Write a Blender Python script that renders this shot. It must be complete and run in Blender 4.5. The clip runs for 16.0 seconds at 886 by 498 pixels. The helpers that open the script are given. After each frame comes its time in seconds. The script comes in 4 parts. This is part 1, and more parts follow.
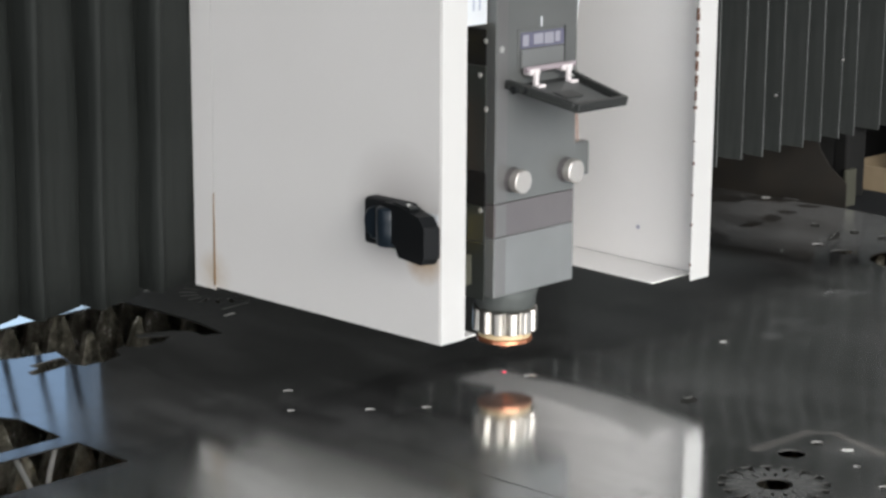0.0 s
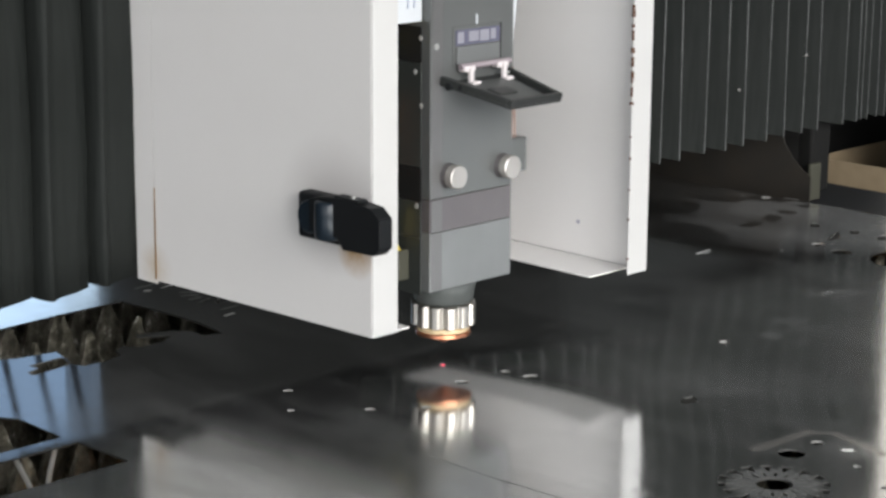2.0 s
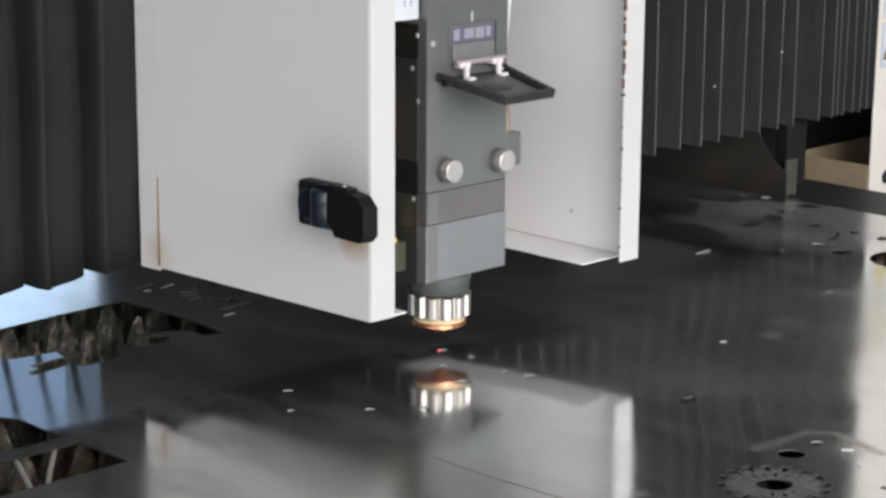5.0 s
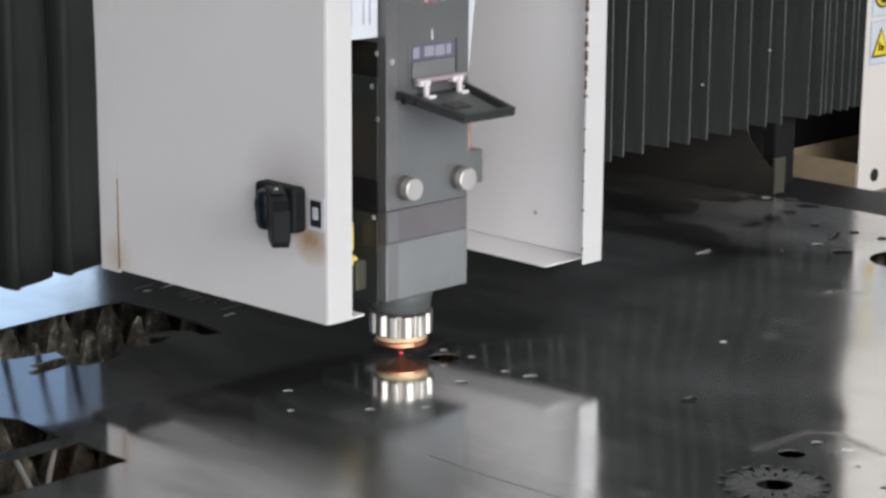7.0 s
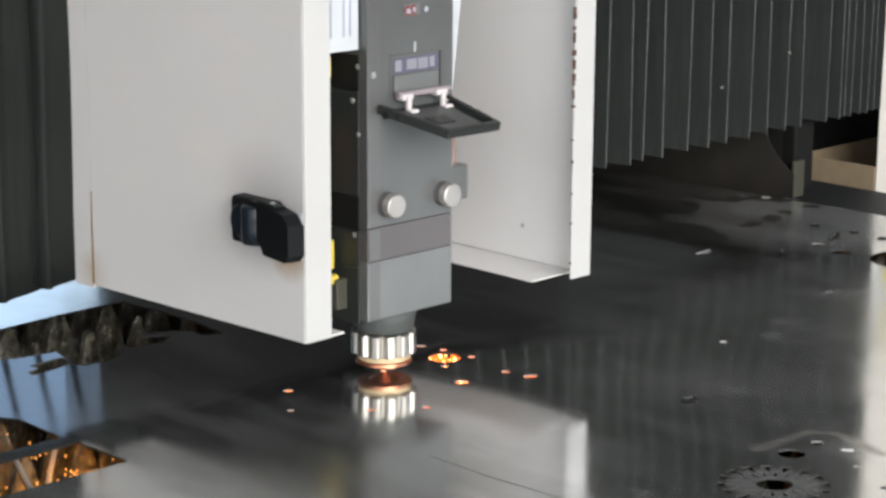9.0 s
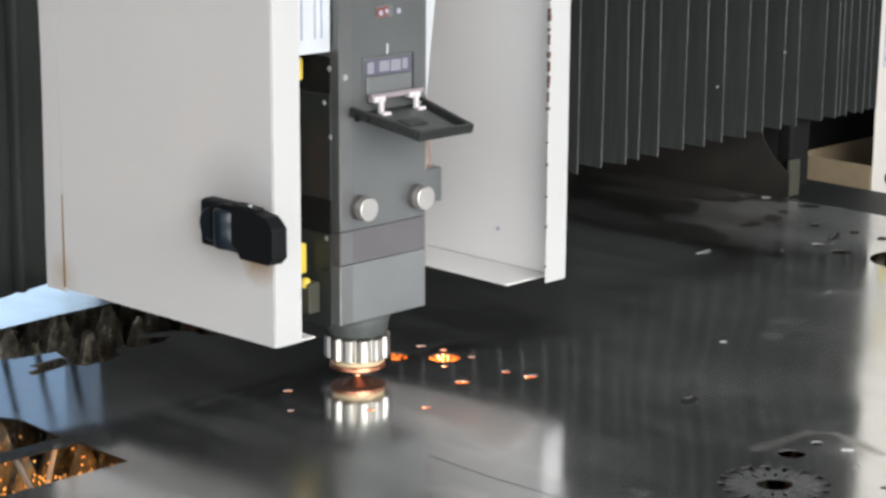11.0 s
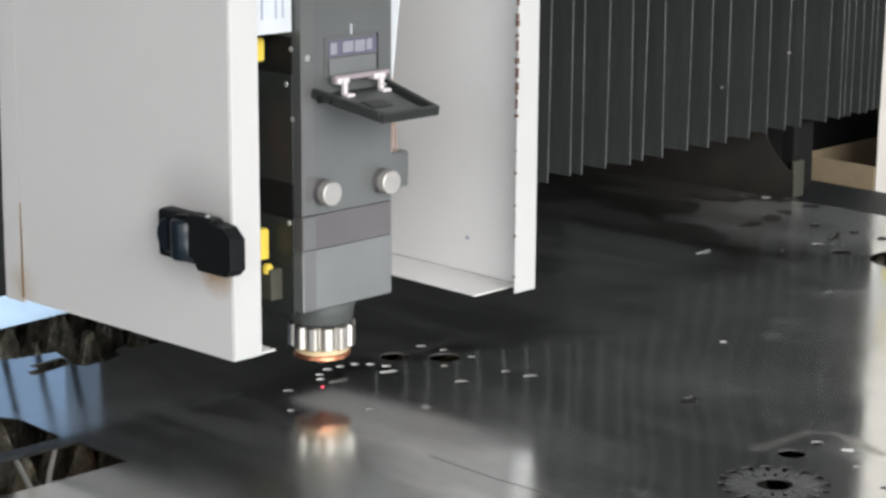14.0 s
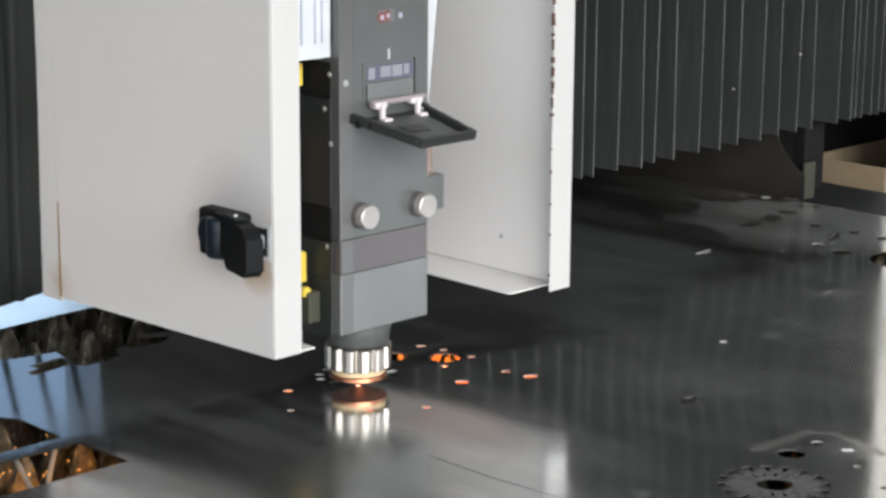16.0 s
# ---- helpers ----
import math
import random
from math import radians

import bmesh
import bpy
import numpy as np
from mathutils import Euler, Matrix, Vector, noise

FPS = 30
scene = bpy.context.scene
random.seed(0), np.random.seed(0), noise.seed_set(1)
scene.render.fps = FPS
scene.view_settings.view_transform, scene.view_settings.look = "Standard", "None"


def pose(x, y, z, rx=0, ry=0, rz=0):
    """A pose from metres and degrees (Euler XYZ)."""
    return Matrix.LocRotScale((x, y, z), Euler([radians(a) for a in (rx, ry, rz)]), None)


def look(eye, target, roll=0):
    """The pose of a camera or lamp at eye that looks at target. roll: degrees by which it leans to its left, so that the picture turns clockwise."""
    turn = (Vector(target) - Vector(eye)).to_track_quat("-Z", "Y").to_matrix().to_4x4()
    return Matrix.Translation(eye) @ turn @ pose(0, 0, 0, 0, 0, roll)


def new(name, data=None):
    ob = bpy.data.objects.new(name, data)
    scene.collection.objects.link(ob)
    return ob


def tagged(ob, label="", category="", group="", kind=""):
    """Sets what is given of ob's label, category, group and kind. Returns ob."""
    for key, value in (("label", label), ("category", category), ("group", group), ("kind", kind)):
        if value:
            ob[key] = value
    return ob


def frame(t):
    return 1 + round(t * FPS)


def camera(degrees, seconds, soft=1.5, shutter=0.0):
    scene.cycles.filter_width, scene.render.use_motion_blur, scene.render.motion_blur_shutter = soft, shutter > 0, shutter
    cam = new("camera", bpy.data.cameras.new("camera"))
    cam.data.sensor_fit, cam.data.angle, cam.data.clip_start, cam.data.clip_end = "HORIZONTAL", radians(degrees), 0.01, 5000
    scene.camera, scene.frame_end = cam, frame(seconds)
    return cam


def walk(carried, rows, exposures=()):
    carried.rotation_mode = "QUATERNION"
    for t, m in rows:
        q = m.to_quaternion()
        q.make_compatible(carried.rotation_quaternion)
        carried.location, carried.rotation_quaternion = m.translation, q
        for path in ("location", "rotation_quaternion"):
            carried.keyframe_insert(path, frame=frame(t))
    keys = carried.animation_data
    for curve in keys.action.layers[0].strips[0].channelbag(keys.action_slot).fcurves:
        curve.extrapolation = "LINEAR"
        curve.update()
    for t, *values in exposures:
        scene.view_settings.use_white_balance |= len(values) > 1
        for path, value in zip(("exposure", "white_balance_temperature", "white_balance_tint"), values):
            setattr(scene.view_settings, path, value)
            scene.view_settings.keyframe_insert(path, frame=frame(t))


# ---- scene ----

from mathutils.geometry import tessellate_polygon

# ---------------------------------------------------------------- camera
cam = camera(23.74, 16.0, soft=2.9, shutter=0.4)
EYE = pose(0, 0, 0.45) @ pose(0, 0, 0, 0, 0, -44.99) @ pose(0, 0, 0, 90 - 13.41, 0, 0) @ pose(0, 0, 0, 0, 0, 0.336)
walk(cam, [(0.0, EYE), (16.0, EYE)], exposures=[(0.0, -0.05, 6500, 10), (4.2, -0.05, 6500, 10), (6.3, -0.28, 6350, 13), (7.6, -0.25, 6400, 13), (8.6, -0.08, 6520, 10), (11.3, -0.05, 6430, 9.5), (16.0, -0.05, 6430, 9.5)])

# ---------------------------------------------------------------- light
world = bpy.data.worlds.new("hall_sky")
scene.world = world
world.use_nodes = True
wn = world.node_tree.nodes
sky = wn.new("ShaderNodeTexSky")
sky.sky_type, sky.sun_disc = "NISHITA", False
sky.sun_elevation, sky.sun_rotation = radians(40), radians(150)
wn["Background"].inputs[1].default_value = 0.08
world.node_tree.links.new(sky.outputs[0], wn["Background"].inputs[0])


def daylight(name, eye, target, width, height, watts, colour):
    lamp = bpy.data.lights.new(name, "AREA")
    lamp.shape, lamp.size, lamp.size_y, lamp.energy, lamp.color = "RECTANGLE", width, height, watts, colour
    ob = new(name, lamp)
    ob.matrix_world = look(eye, target)
    return ob


daylight("high_window_daylight", (-1.5, -4.9, 2.45), (-1.5, 0, 2.45), 6.6, 3.1, 775, (1.0, 0.98, 0.96))
# Added fill lamp with no known source; brightens the cover's side plates.
daylight("side_fill_light", (-4.9, -1.9, 1.9), (0, -1.9, 1.9), 5.6, 2.6, 120, (0.98, 0.98, 1.0))
daylight("far_window_daylight", (6.9, -4.9, 2.3), (6.9, 0, 2.3), 3.6, 2.6, 125, (0.93, 0.95, 1.0))
daylight("back_window_daylight", (3.83, 7.9, 1.77), (3.83, 0, 1.77), 3.56, 0.74, 10.5, (0.60, 0.79, 1.0))
daylight("back_upper_window_daylight", (3.83, 7.9, 2.52), (3.83, 0, 2.52), 3.56, 0.66, 1.3, (0.50, 0.70, 1.0))


# ---------------------------------------------------------------- materials
class Mat:
    """A node material with a few shorthand helpers."""

    def __init__(self, name, rough=0.5, metal=0.0, spec=0.5):
        self.m = bpy.data.materials.new(name)
        self.m.use_nodes = True
        self.t = self.m.node_tree
        self.b = self.t.nodes["Principled BSDF"]
        self.b.inputs["Roughness"].default_value = rough
        self.b.inputs["Metallic"].default_value = metal
        self.b.inputs["Specular IOR Level"].default_value = spec
        self.co = self.t.nodes.new("ShaderNodeTexCoord").outputs["Object"]

    def node(self, kind, **inputs):
        n = self.t.nodes.new(kind)
        for k, v in inputs.items():
            n.inputs[k.replace("_", " ")].default_value = v
        return n

    def link(self, a, b):
        self.t.links.new(a, b)

    def noise(self, scale, detail=4.0, stretch=(1, 1, 1), rough=0.55):
        mp = self.node("ShaderNodeMapping")
        mp.inputs["Scale"].default_value = stretch
        self.link(self.co, mp.inputs["Vector"])
        n = self.node("ShaderNodeTexNoise", Scale=scale, Detail=detail, Roughness=rough)
        self.link(mp.outputs[0], n.inputs["Vector"])
        return n.outputs["Fac"]

    def ramp(self, fac, stops):
        r = self.t.nodes.new("ShaderNodeValToRGB")
        e = r.color_ramp.elements
        while len(e) < len(stops):
            e.new(0.5)
        for el, (p, c) in zip(e, stops):
            el.position = p
            el.color = (*c, 1) if len(c) == 3 else c
        self.link(fac, r.inputs[0])
        return r.outputs[0]

    def mix(self, fac, a, b, how="MIX"):
        n = self.t.nodes.new("ShaderNodeMix")
        n.data_type, n.blend_type = "RGBA", how
        for s, v in ((n.inputs[0], fac), (n.inputs[6], a), (n.inputs[7], b)):
            if isinstance(v, (int, float)):
                s.default_value = v
            elif isinstance(v, tuple):
                s.default_value = (*v, 1)
            else:
                self.link(v, s)
        return n.outputs[2]

    def colour(self, c):
        if isinstance(c, tuple):
            self.b.inputs["Base Color"].default_value = (*c, 1)
        else:
            self.link(c, self.b.inputs["Base Color"])
        return self

    def roughness(self, fac, lo, hi):
        n = self.node("ShaderNodeMapRange")
        n.inputs[3].default_value, n.inputs[4].default_value = lo, hi
        self.link(fac, n.inputs[0])
        self.link(n.outputs[0], self.b.inputs["Roughness"])
        return self

    def bump(self, fac, strength, distance=0.001):
        n = self.node("ShaderNodeBump", Strength=strength, Distance=distance)
        self.link(fac, n.inputs["Height"])
        self.link(n.outputs[0], self.b.inputs["Normal"])
        return self

    def glow(self, colour, strength):
        self.b.inputs["Emission Color"].default_value = (*colour, 1)
        self.b.inputs["Emission Strength"].default_value = strength
        return self


def painted(name, c, rough=0.45, dirt=(0.30, 0.24, 0.17), amount=0.25, scale=9.0):
    k = Mat(name, rough)
    big = k.noise(scale, 5)
    fine = k.noise(180, 3)
    base = k.mix(k.ramp(big, [(0.35, (0, 0, 0)), (0.75, (amount,) * 3)]), c, tuple(x * 0.8 + d * 0.2 for x, d in zip(c, dirt)))
    k.colour(base).roughness(big, rough - 0.08, rough + 0.1).bump(fine, 0.05, 0.0004)
    return k.m


def steel(name, c, rough, metal=1.0, streak=(1, 1, 1), depth=0.15):
    k = Mat(name, rough, metal)
    grain = k.noise(160, 4, streak)
    big = k.noise(14, 4)
    k.colour(k.mix(big, tuple(x * 0.8 for x in c), tuple(min(1, x * 1.15) for x in c)))
    k.roughness(grain, rough - 0.06, rough + 0.08).bump(grain, depth, 0.0003)
    return k.m


def plain(name, c, rough=0.5, metal=0.0, glow=0.0, spec=0.5):
    k = Mat(name, rough, metal, spec)
    k.colour(k.mix(k.noise(40, 3), tuple(x * 0.88 for x in c), tuple(min(1, x * 1.08) for x in c)))
    if glow:
        k.glow(c, glow)
    return k.m


# One cream paint in three tones, set to even out the plates' lighting.
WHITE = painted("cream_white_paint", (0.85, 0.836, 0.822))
WHITE_DIM = painted("white_paint_dim", (0.54, 0.54, 0.53), 0.4)


def dim_stained_paint():
    """Toned-down cream paint, darker round the latch, with a brown run about it."""
    k = Mat("cream_white_paint_dim_stained", 0.45)

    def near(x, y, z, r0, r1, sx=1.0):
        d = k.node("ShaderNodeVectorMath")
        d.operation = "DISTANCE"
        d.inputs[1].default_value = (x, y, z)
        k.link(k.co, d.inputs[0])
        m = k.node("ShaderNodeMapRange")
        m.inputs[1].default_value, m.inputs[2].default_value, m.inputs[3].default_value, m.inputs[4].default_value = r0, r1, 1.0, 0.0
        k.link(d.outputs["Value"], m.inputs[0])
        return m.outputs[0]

    def times(a, b):
        n = k.node("ShaderNodeMath")
        n.operation, n.use_clamp = "MULTIPLY", True
        for s, v in zip(n.inputs, (a, b)):
            if isinstance(v, (int, float)):
                s.default_value = v
            else:
                k.link(v, s)
        return n.outputs[0]

    big = k.noise(9, 5)
    blotch = k.ramp(k.noise(70, 4), [(0.3, (0.4, 0.4, 0.4)), (0.6, (1, 1, 1))])
    # Base tone lowered to offset the stronger light on the outer plate.
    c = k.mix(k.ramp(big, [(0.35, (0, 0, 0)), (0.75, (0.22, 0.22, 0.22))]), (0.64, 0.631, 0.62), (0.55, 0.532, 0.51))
    # darker patch round the latch
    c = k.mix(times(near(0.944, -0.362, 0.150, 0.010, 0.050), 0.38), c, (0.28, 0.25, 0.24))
    c = k.mix(times(times(near(0.945, -0.387, 0.121, 0.004, 0.019), blotch), 0.95), c, (0.36, 0.21, 0.07))
    c = k.mix(times(times(near(0.938, -0.176, 0.075, 0.004, 0.020), blotch), 0.5), c, (0.40, 0.30, 0.18))
    k.colour(c).roughness(big, 0.38, 0.52).bump(k.noise(180, 3), 0.05, 0.0004)
    return k.m


WHITE_DIM_STAINED = dim_stained_paint()
BEIGE = painted("soiled_beige_paint", (0.36, 0.28, 0.18), 0.65, (0.10, 0.07, 0.03), 0.9, 55)
CREAM = painted("cream_panel_paint", (0.71, 0.68, 0.62), 0.45)
RUSTDARK = plain("dark_rust", (0.10, 0.05, 0.03), 0.85)
RUST = plain("rust_stain", (0.24, 0.15, 0.07), 0.8)
ANOD = steel("grey_anodised_aluminium", (0.162, 0.170, 0.166), 0.42, 0.55, (1, 1, 0.05))
ANOD_STRIP = steel("rosy_grey_anodised_strip", (0.178, 0.178, 0.176), 0.4, 0.55, (1, 1, 0.05))
ANOD_LIGHT = steel("light_grey_anodised_aluminium", (0.222, 0.230, 0.228), 0.42, 0.55, (1, 1, 0.05))
ANOD_DARK = steel("brownish_dark_anodised_aluminium", (0.155, 0.145, 0.148), 0.45, 0.5, (1, 1, 0.05))
BLACKBODY = plain("black_anodised_side", (0.025, 0.029, 0.026), 0.5)
BLACK = plain("black_plastic", (0.010, 0.011, 0.012), 0.5, spec=0.12)
BLUEBLACK = plain("blue_black_plastic", (0.009, 0.015, 0.022), 0.3, spec=0.3)
GREYPLASTIC = plain("worn_grey_plastic", (0.017, 0.019, 0.020), 0.5, spec=0.12)
NECK = steel("dull_greenish_grey_metal", (0.100, 0.110, 0.106), 0.62, 0.3)
FLAPDARK = plain("smoky_black_plastic", (0.026, 0.028, 0.027), 0.38, spec=0.4)
FLAPGREY = plain("smoky_grey_plastic", (0.075, 0.080, 0.078), 0.4, spec=0.4)
CHROME = steel("bright_knurled_steel", (0.44, 0.42, 0.385), 0.40, 1.0, (1, 1, 0.1), 0.05)
KNOB = steel("brushed_knob_steel", (0.52, 0.50, 0.47), 0.45, 0.8, (1, 1, 1), 0.6)
COPPER = steel("copper_nozzle", (0.58, 0.25, 0.145), 0.36, 1.0)
CERAMIC = plain("cream_ceramic", (0.70, 0.55, 0.33), 0.4)
CLEAR = plain("clear_plastic_clip", (0.75, 0.70, 0.70), 0.15)
HINGE = plain("rosy_translucent_plastic", (0.34, 0.29, 0.31), 0.2)
SCREW = plain("bright_screw_head", (0.55, 0.56, 0.54), 0.35, 0.6)
WIRE = plain("dull_pink_wire", (0.42, 0.30, 0.25), 0.5)
YELLOW = plain("yellow_cable", (0.80, 0.60, 0.08), 0.5)
ORANGE = plain("orange_cable", (0.75, 0.25, 0.06), 0.5)
LABELWHITE = plain("white_label", (0.62, 0.65, 0.68), 0.4)
PALEBAR = plain("pale_blue_print", (0.36, 0.40, 0.50), 0.4)
PALE = plain("pale_lilac_print", (0.42, 0.42, 0.50), 0.35)
PALEMARK = plain("faded_scale_print", (0.27, 0.27, 0.31), 0.35)
LABELBLUE = plain("label_blue_line", (0.30, 0.38, 0.55), 0.5)
SIGNYELLOW = plain("sign_yellow", (0.85, 0.66, 0.02), 0.45)
SIGNBLACK = plain("sign_black", (0.015, 0.015, 0.015), 0.5)
LOGORED = plain("logo_red", (0.22, 0.07, 0.06), 0.3)
DARKSTEEL = plain("dark_painted_steel", (0.012, 0.012, 0.0115), 0.65, spec=0.15)
BROWNSTEEL = painted("brown_oily_steel", (0.021, 0.0185, 0.015), 0.7, (0.07, 0.05, 0.03), 0.9, 30)
GREENSTEEL = plain("greenish_worn_steel", (0.075, 0.075, 0.055), 0.6, 0.3)
RAILSTEEL = steel("grey_worn_rail_steel", (0.030, 0.032, 0.034), 0.55, 0.3)
CONCRETE = plain("concrete", (0.28, 0.27, 0.26), 0.85)
# Near black on the unseen north wall, so the sheet mirrors darkness.
DARKCLAD = plain("near_black_hall_cladding", (0.022, 0.024, 0.023), 0.85)
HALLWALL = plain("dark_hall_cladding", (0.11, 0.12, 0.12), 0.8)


def bellows_material():
    k = Mat("black_bellows_fabric", 0.6, 0.0, 0.12)
    k.colour(k.mix(k.noise(7, 4), (0.0085, 0.0102, 0.0093), (0.0255, 0.0282, 0.0264)))
    crease = k.noise(26, 3, (1, 1, 0.14))
    n1 = k.node("ShaderNodeBump", Strength=0.6, Distance=0.008)
    k.link(crease, n1.inputs["Height"])
    n2 = k.node("ShaderNodeBump", Strength=0.12, Distance=0.0003)
    k.link(k.noise(420, 2), n2.inputs["Height"])
    k.link(n1.outputs[0], n2.inputs["Normal"])
    k.link(n2.outputs[0], k.b.inputs["Normal"])
    k.roughness(k.noise(30, 3), 0.5, 0.7)
    return k.m


BELLOWS = bellows_material()


def fold_edge_material():
    """Fold edges scuffed grey in stretches, dark where the fabric is whole."""
    k = Mat("worn_grey_fold_edge", 0.5)
    k.colour(k.ramp(k.noise(17, 4, (1, 1, 0.7)), [(0.32, (0.065, 0.069, 0.067)), (0.50, (0.115, 0.12, 0.118)), (0.68, (0.22, 0.225, 0.22))]))
    return k.m


BELLOWEDGE = fold_edge_material()


def sheet_material():
    """Mill-finished steel sheet: rolling streaks, a dusty film wiped off in places, heat-dulled rosettes and a slight waviness."""
    k = Mat("mill_finish_steel_sheet", 0.1, 1.0)
    streak = k.noise(22, 5, (0.25, 6.0, 1))
    smear = k.noise(5.0, 5, (1.6, 0.8, 1))
    base = k.mix(streak, (0.73, 0.735, 0.73), (0.83, 0.835, 0.83))

    wn = k.node("ShaderNodeTexNoise", Scale=14.0, Detail=3.0)
    k.link(k.co, wn.inputs["Vector"])
    shift = k.node("ShaderNodeVectorMath")
    shift.operation = "MULTIPLY_ADD"
    shift.inputs[1].default_value = (0.075, 0.075, 0.0)
    k.link(wn.outputs["Color"], shift.inputs[0])
    k.link(k.co, shift.inputs[2])

    def near(x, y, r0, r1, warped=False):
        """1 inside r0, falling to 0 at r1; warped: with a wandering outline."""
        d = k.node("ShaderNodeVectorMath")
        d.operation = "DISTANCE"
        off = 0.0375 if warped else 0.0
        d.inputs[1].default_value = (x + off, y + off, 0)
        k.link(shift.outputs[0] if warped else k.co, d.inputs[0])
        m = k.node("ShaderNodeMapRange")
        m.inputs[1].default_value, m.inputs[2].default_value, m.inputs[3].default_value, m.inputs[4].default_value = r0, r1, 1.0, 0.0
        k.link(d.outputs["Value"], m.inputs[0])
        return m.outputs[0]

    def maths(how, a, b):
        n = k.node("ShaderNodeMath")
        n.operation, n.use_clamp = how, True
        for s, v in zip(n.inputs, (a, b)):
            if isinstance(v, (int, float)):
                s.default_value = v
            else:
                k.link(v, s)
        return n.outputs[0]

    def line(x0, y0, x1, y1, r):
        """1 along a segment, falling to 0 at the distance r."""
        run = Vector((x1 - x0, y1 - y0, 0))
        steps = []
        for q in range(7):
            p = Vector((x0, y0, 0)) + run * (q / 6)
            steps.append(near(p.x, p.y, 0.0, max(r, run.length / 7)))
        out = steps[0]
        for q in steps[1:]:
            out = maths("MAXIMUM", out, q)
        return out

    patches = k.ramp(k.noise(10.0, 3, (1.5, 0.8, 1), 0.5), [(0.36, (0.45,) * 3), (0.52, (1, 1, 1))])
    far = near(1.70, 1.17, 0.09, 0.165)
    film = maths("MULTIPLY", maths("MULTIPLY", patches, far), 0.19)
    for x, y, r in ((1.628, 1.297, 0.030), (1.700, 1.300, 0.027), (1.735, 1.265, 0.022), (1.692, 1.204, 0.013), (1.655, 1.198, 0.012), (1.628, 1.203, 0.010), (1.535, 1.220, 0.050), (1.560, 1.290, 0.030), (1.735, 1.205, 0.014)):
        film = maths("MULTIPLY", film, maths("SUBTRACT", 1.0, near(x, y, r * 0.88, r * 1.06, True)))
    smudge = k.ramp(k.noise(16.0, 4, (0.6, 3.0, 1), 0.6), [(0.60, (0, 0, 0)), (0.78, (1, 1, 1))])
    film = maths("ADD", film, maths("MULTIPLY", smudge, 0.05))
    wipe = k.ramp(k.noise(40.0, 3, (0.7, 1.3, 1), 0.6), [(0.40, (0, 0, 0)), (0.65, (1, 1, 1))])
    for x, y, r, a in ((1.4696, 0.9863, 0.022, 0.30), (1.3647, 0.9493, 0.028, 0.14), (1.3205, 0.9339, 0.022, 0.14), (0.9661, 0.7883, 0.012, 0.22), (1.17, 0.90, 0.05, 0.06), (0.8028, 1.0330, 0.010, 0.20)):
        film = maths("ADD", film, maths("MULTIPLY", maths("MULTIPLY", near(x, y, r * 0.2, r, True), wipe), a))
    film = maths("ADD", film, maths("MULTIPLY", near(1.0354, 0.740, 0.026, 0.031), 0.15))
    film = maths("ADD", film, maths("MULTIPLY", near(1.128, 0.745, 0.006, 0.026), 0.10))
    film = maths("ADD", film, maths("MULTIPLY", maths("MULTIPLY", near(1.36, 0.86, 0.06, 0.36), smear), 0.05))
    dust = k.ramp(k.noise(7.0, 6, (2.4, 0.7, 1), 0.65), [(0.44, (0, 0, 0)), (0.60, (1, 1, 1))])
    film = maths("ADD", film, maths("MULTIPLY", dust, 0.035))
    film = maths("ADD", film, maths("MULTIPLY", near(0.82, 0.92, 0.15, 0.26), maths("ADD", 0.035, maths("MULTIPLY", dust, 0.03))))
    film = maths("ADD", film, 0.013)
    tint = line(1.083, 0.789, 1.136, 0.786, 0.004)
    tint = maths("MAXIMUM", tint, line(1.136, 0.786, 1.147, 0.771, 0.004))
    tint = maths("MAXIMUM", tint, line(1.147, 0.771, 1.134, 0.726, 0.005))
    film = maths("ADD", film, maths("MULTIPLY", tint, 0.24))
    # Base darkened here to dim the left plate's reflection in the sheet.
    dimmed_mirror = maths("MULTIPLY", near(0.79, 0.93, 0.09, 0.19, True), maths("ADD", 0.65, maths("MULTIPLY", dust, 0.35)))
    base = k.mix(dimmed_mirror, base, (0.50, 0.505, 0.49))
    base = k.mix(maths("MULTIPLY", tint, 0.6), base, (0.55, 0.45, 0.36))
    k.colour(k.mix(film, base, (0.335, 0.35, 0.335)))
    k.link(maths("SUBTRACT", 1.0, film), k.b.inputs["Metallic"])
    r = k.node("ShaderNodeMapRange")
    r.inputs[3].default_value, r.inputs[4].default_value = 0.06, 0.10
    k.link(smear, r.inputs[0])
    dulled = maths("MULTIPLY", near(1.35, 1.02, 0.10, 0.25), 0.055)
    dulled = maths("ADD", dulled, maths("MULTIPLY", near(0.80, 0.90, 0.08, 0.18), 0.10))
    polish = maths("MULTIPLY", near(0.84, 1.26, 0.09, 0.20), 0.055)
    k.link(maths("ADD", maths("SUBTRACT", maths("ADD", r.outputs[0], maths("MULTIPLY", film, 0.55)), polish), dulled), k.b.inputs["Roughness"])
    wave = k.noise(3.2, 1.5)
    swell = near(1.16, 1.00, 0.0, 0.21)
    smooth = k.ramp(swell, [(0.0, (0, 0, 0)), (1.0, (1, 1, 1))])
    smooth.node.color_ramp.interpolation = "EASE"
    n0 = k.node("ShaderNodeBump", Strength=1.0, Distance=0.0048)
    k.link(smooth, n0.inputs["Height"])
    n1 = k.node("ShaderNodeBump", Strength=0.022, Distance=0.012)
    k.link(wave, n1.inputs["Height"])
    k.link(n0.outputs[0], n1.inputs["Normal"])
    k.link(n1.outputs[0], k.b.inputs["Normal"])
    return k.m


SHEET = sheet_material()
SLUGMAT = SHEET
SLUGMAT_RIM = steel("bright_cut_steel", (0.34, 0.34, 0.33), 0.45, 0.6)
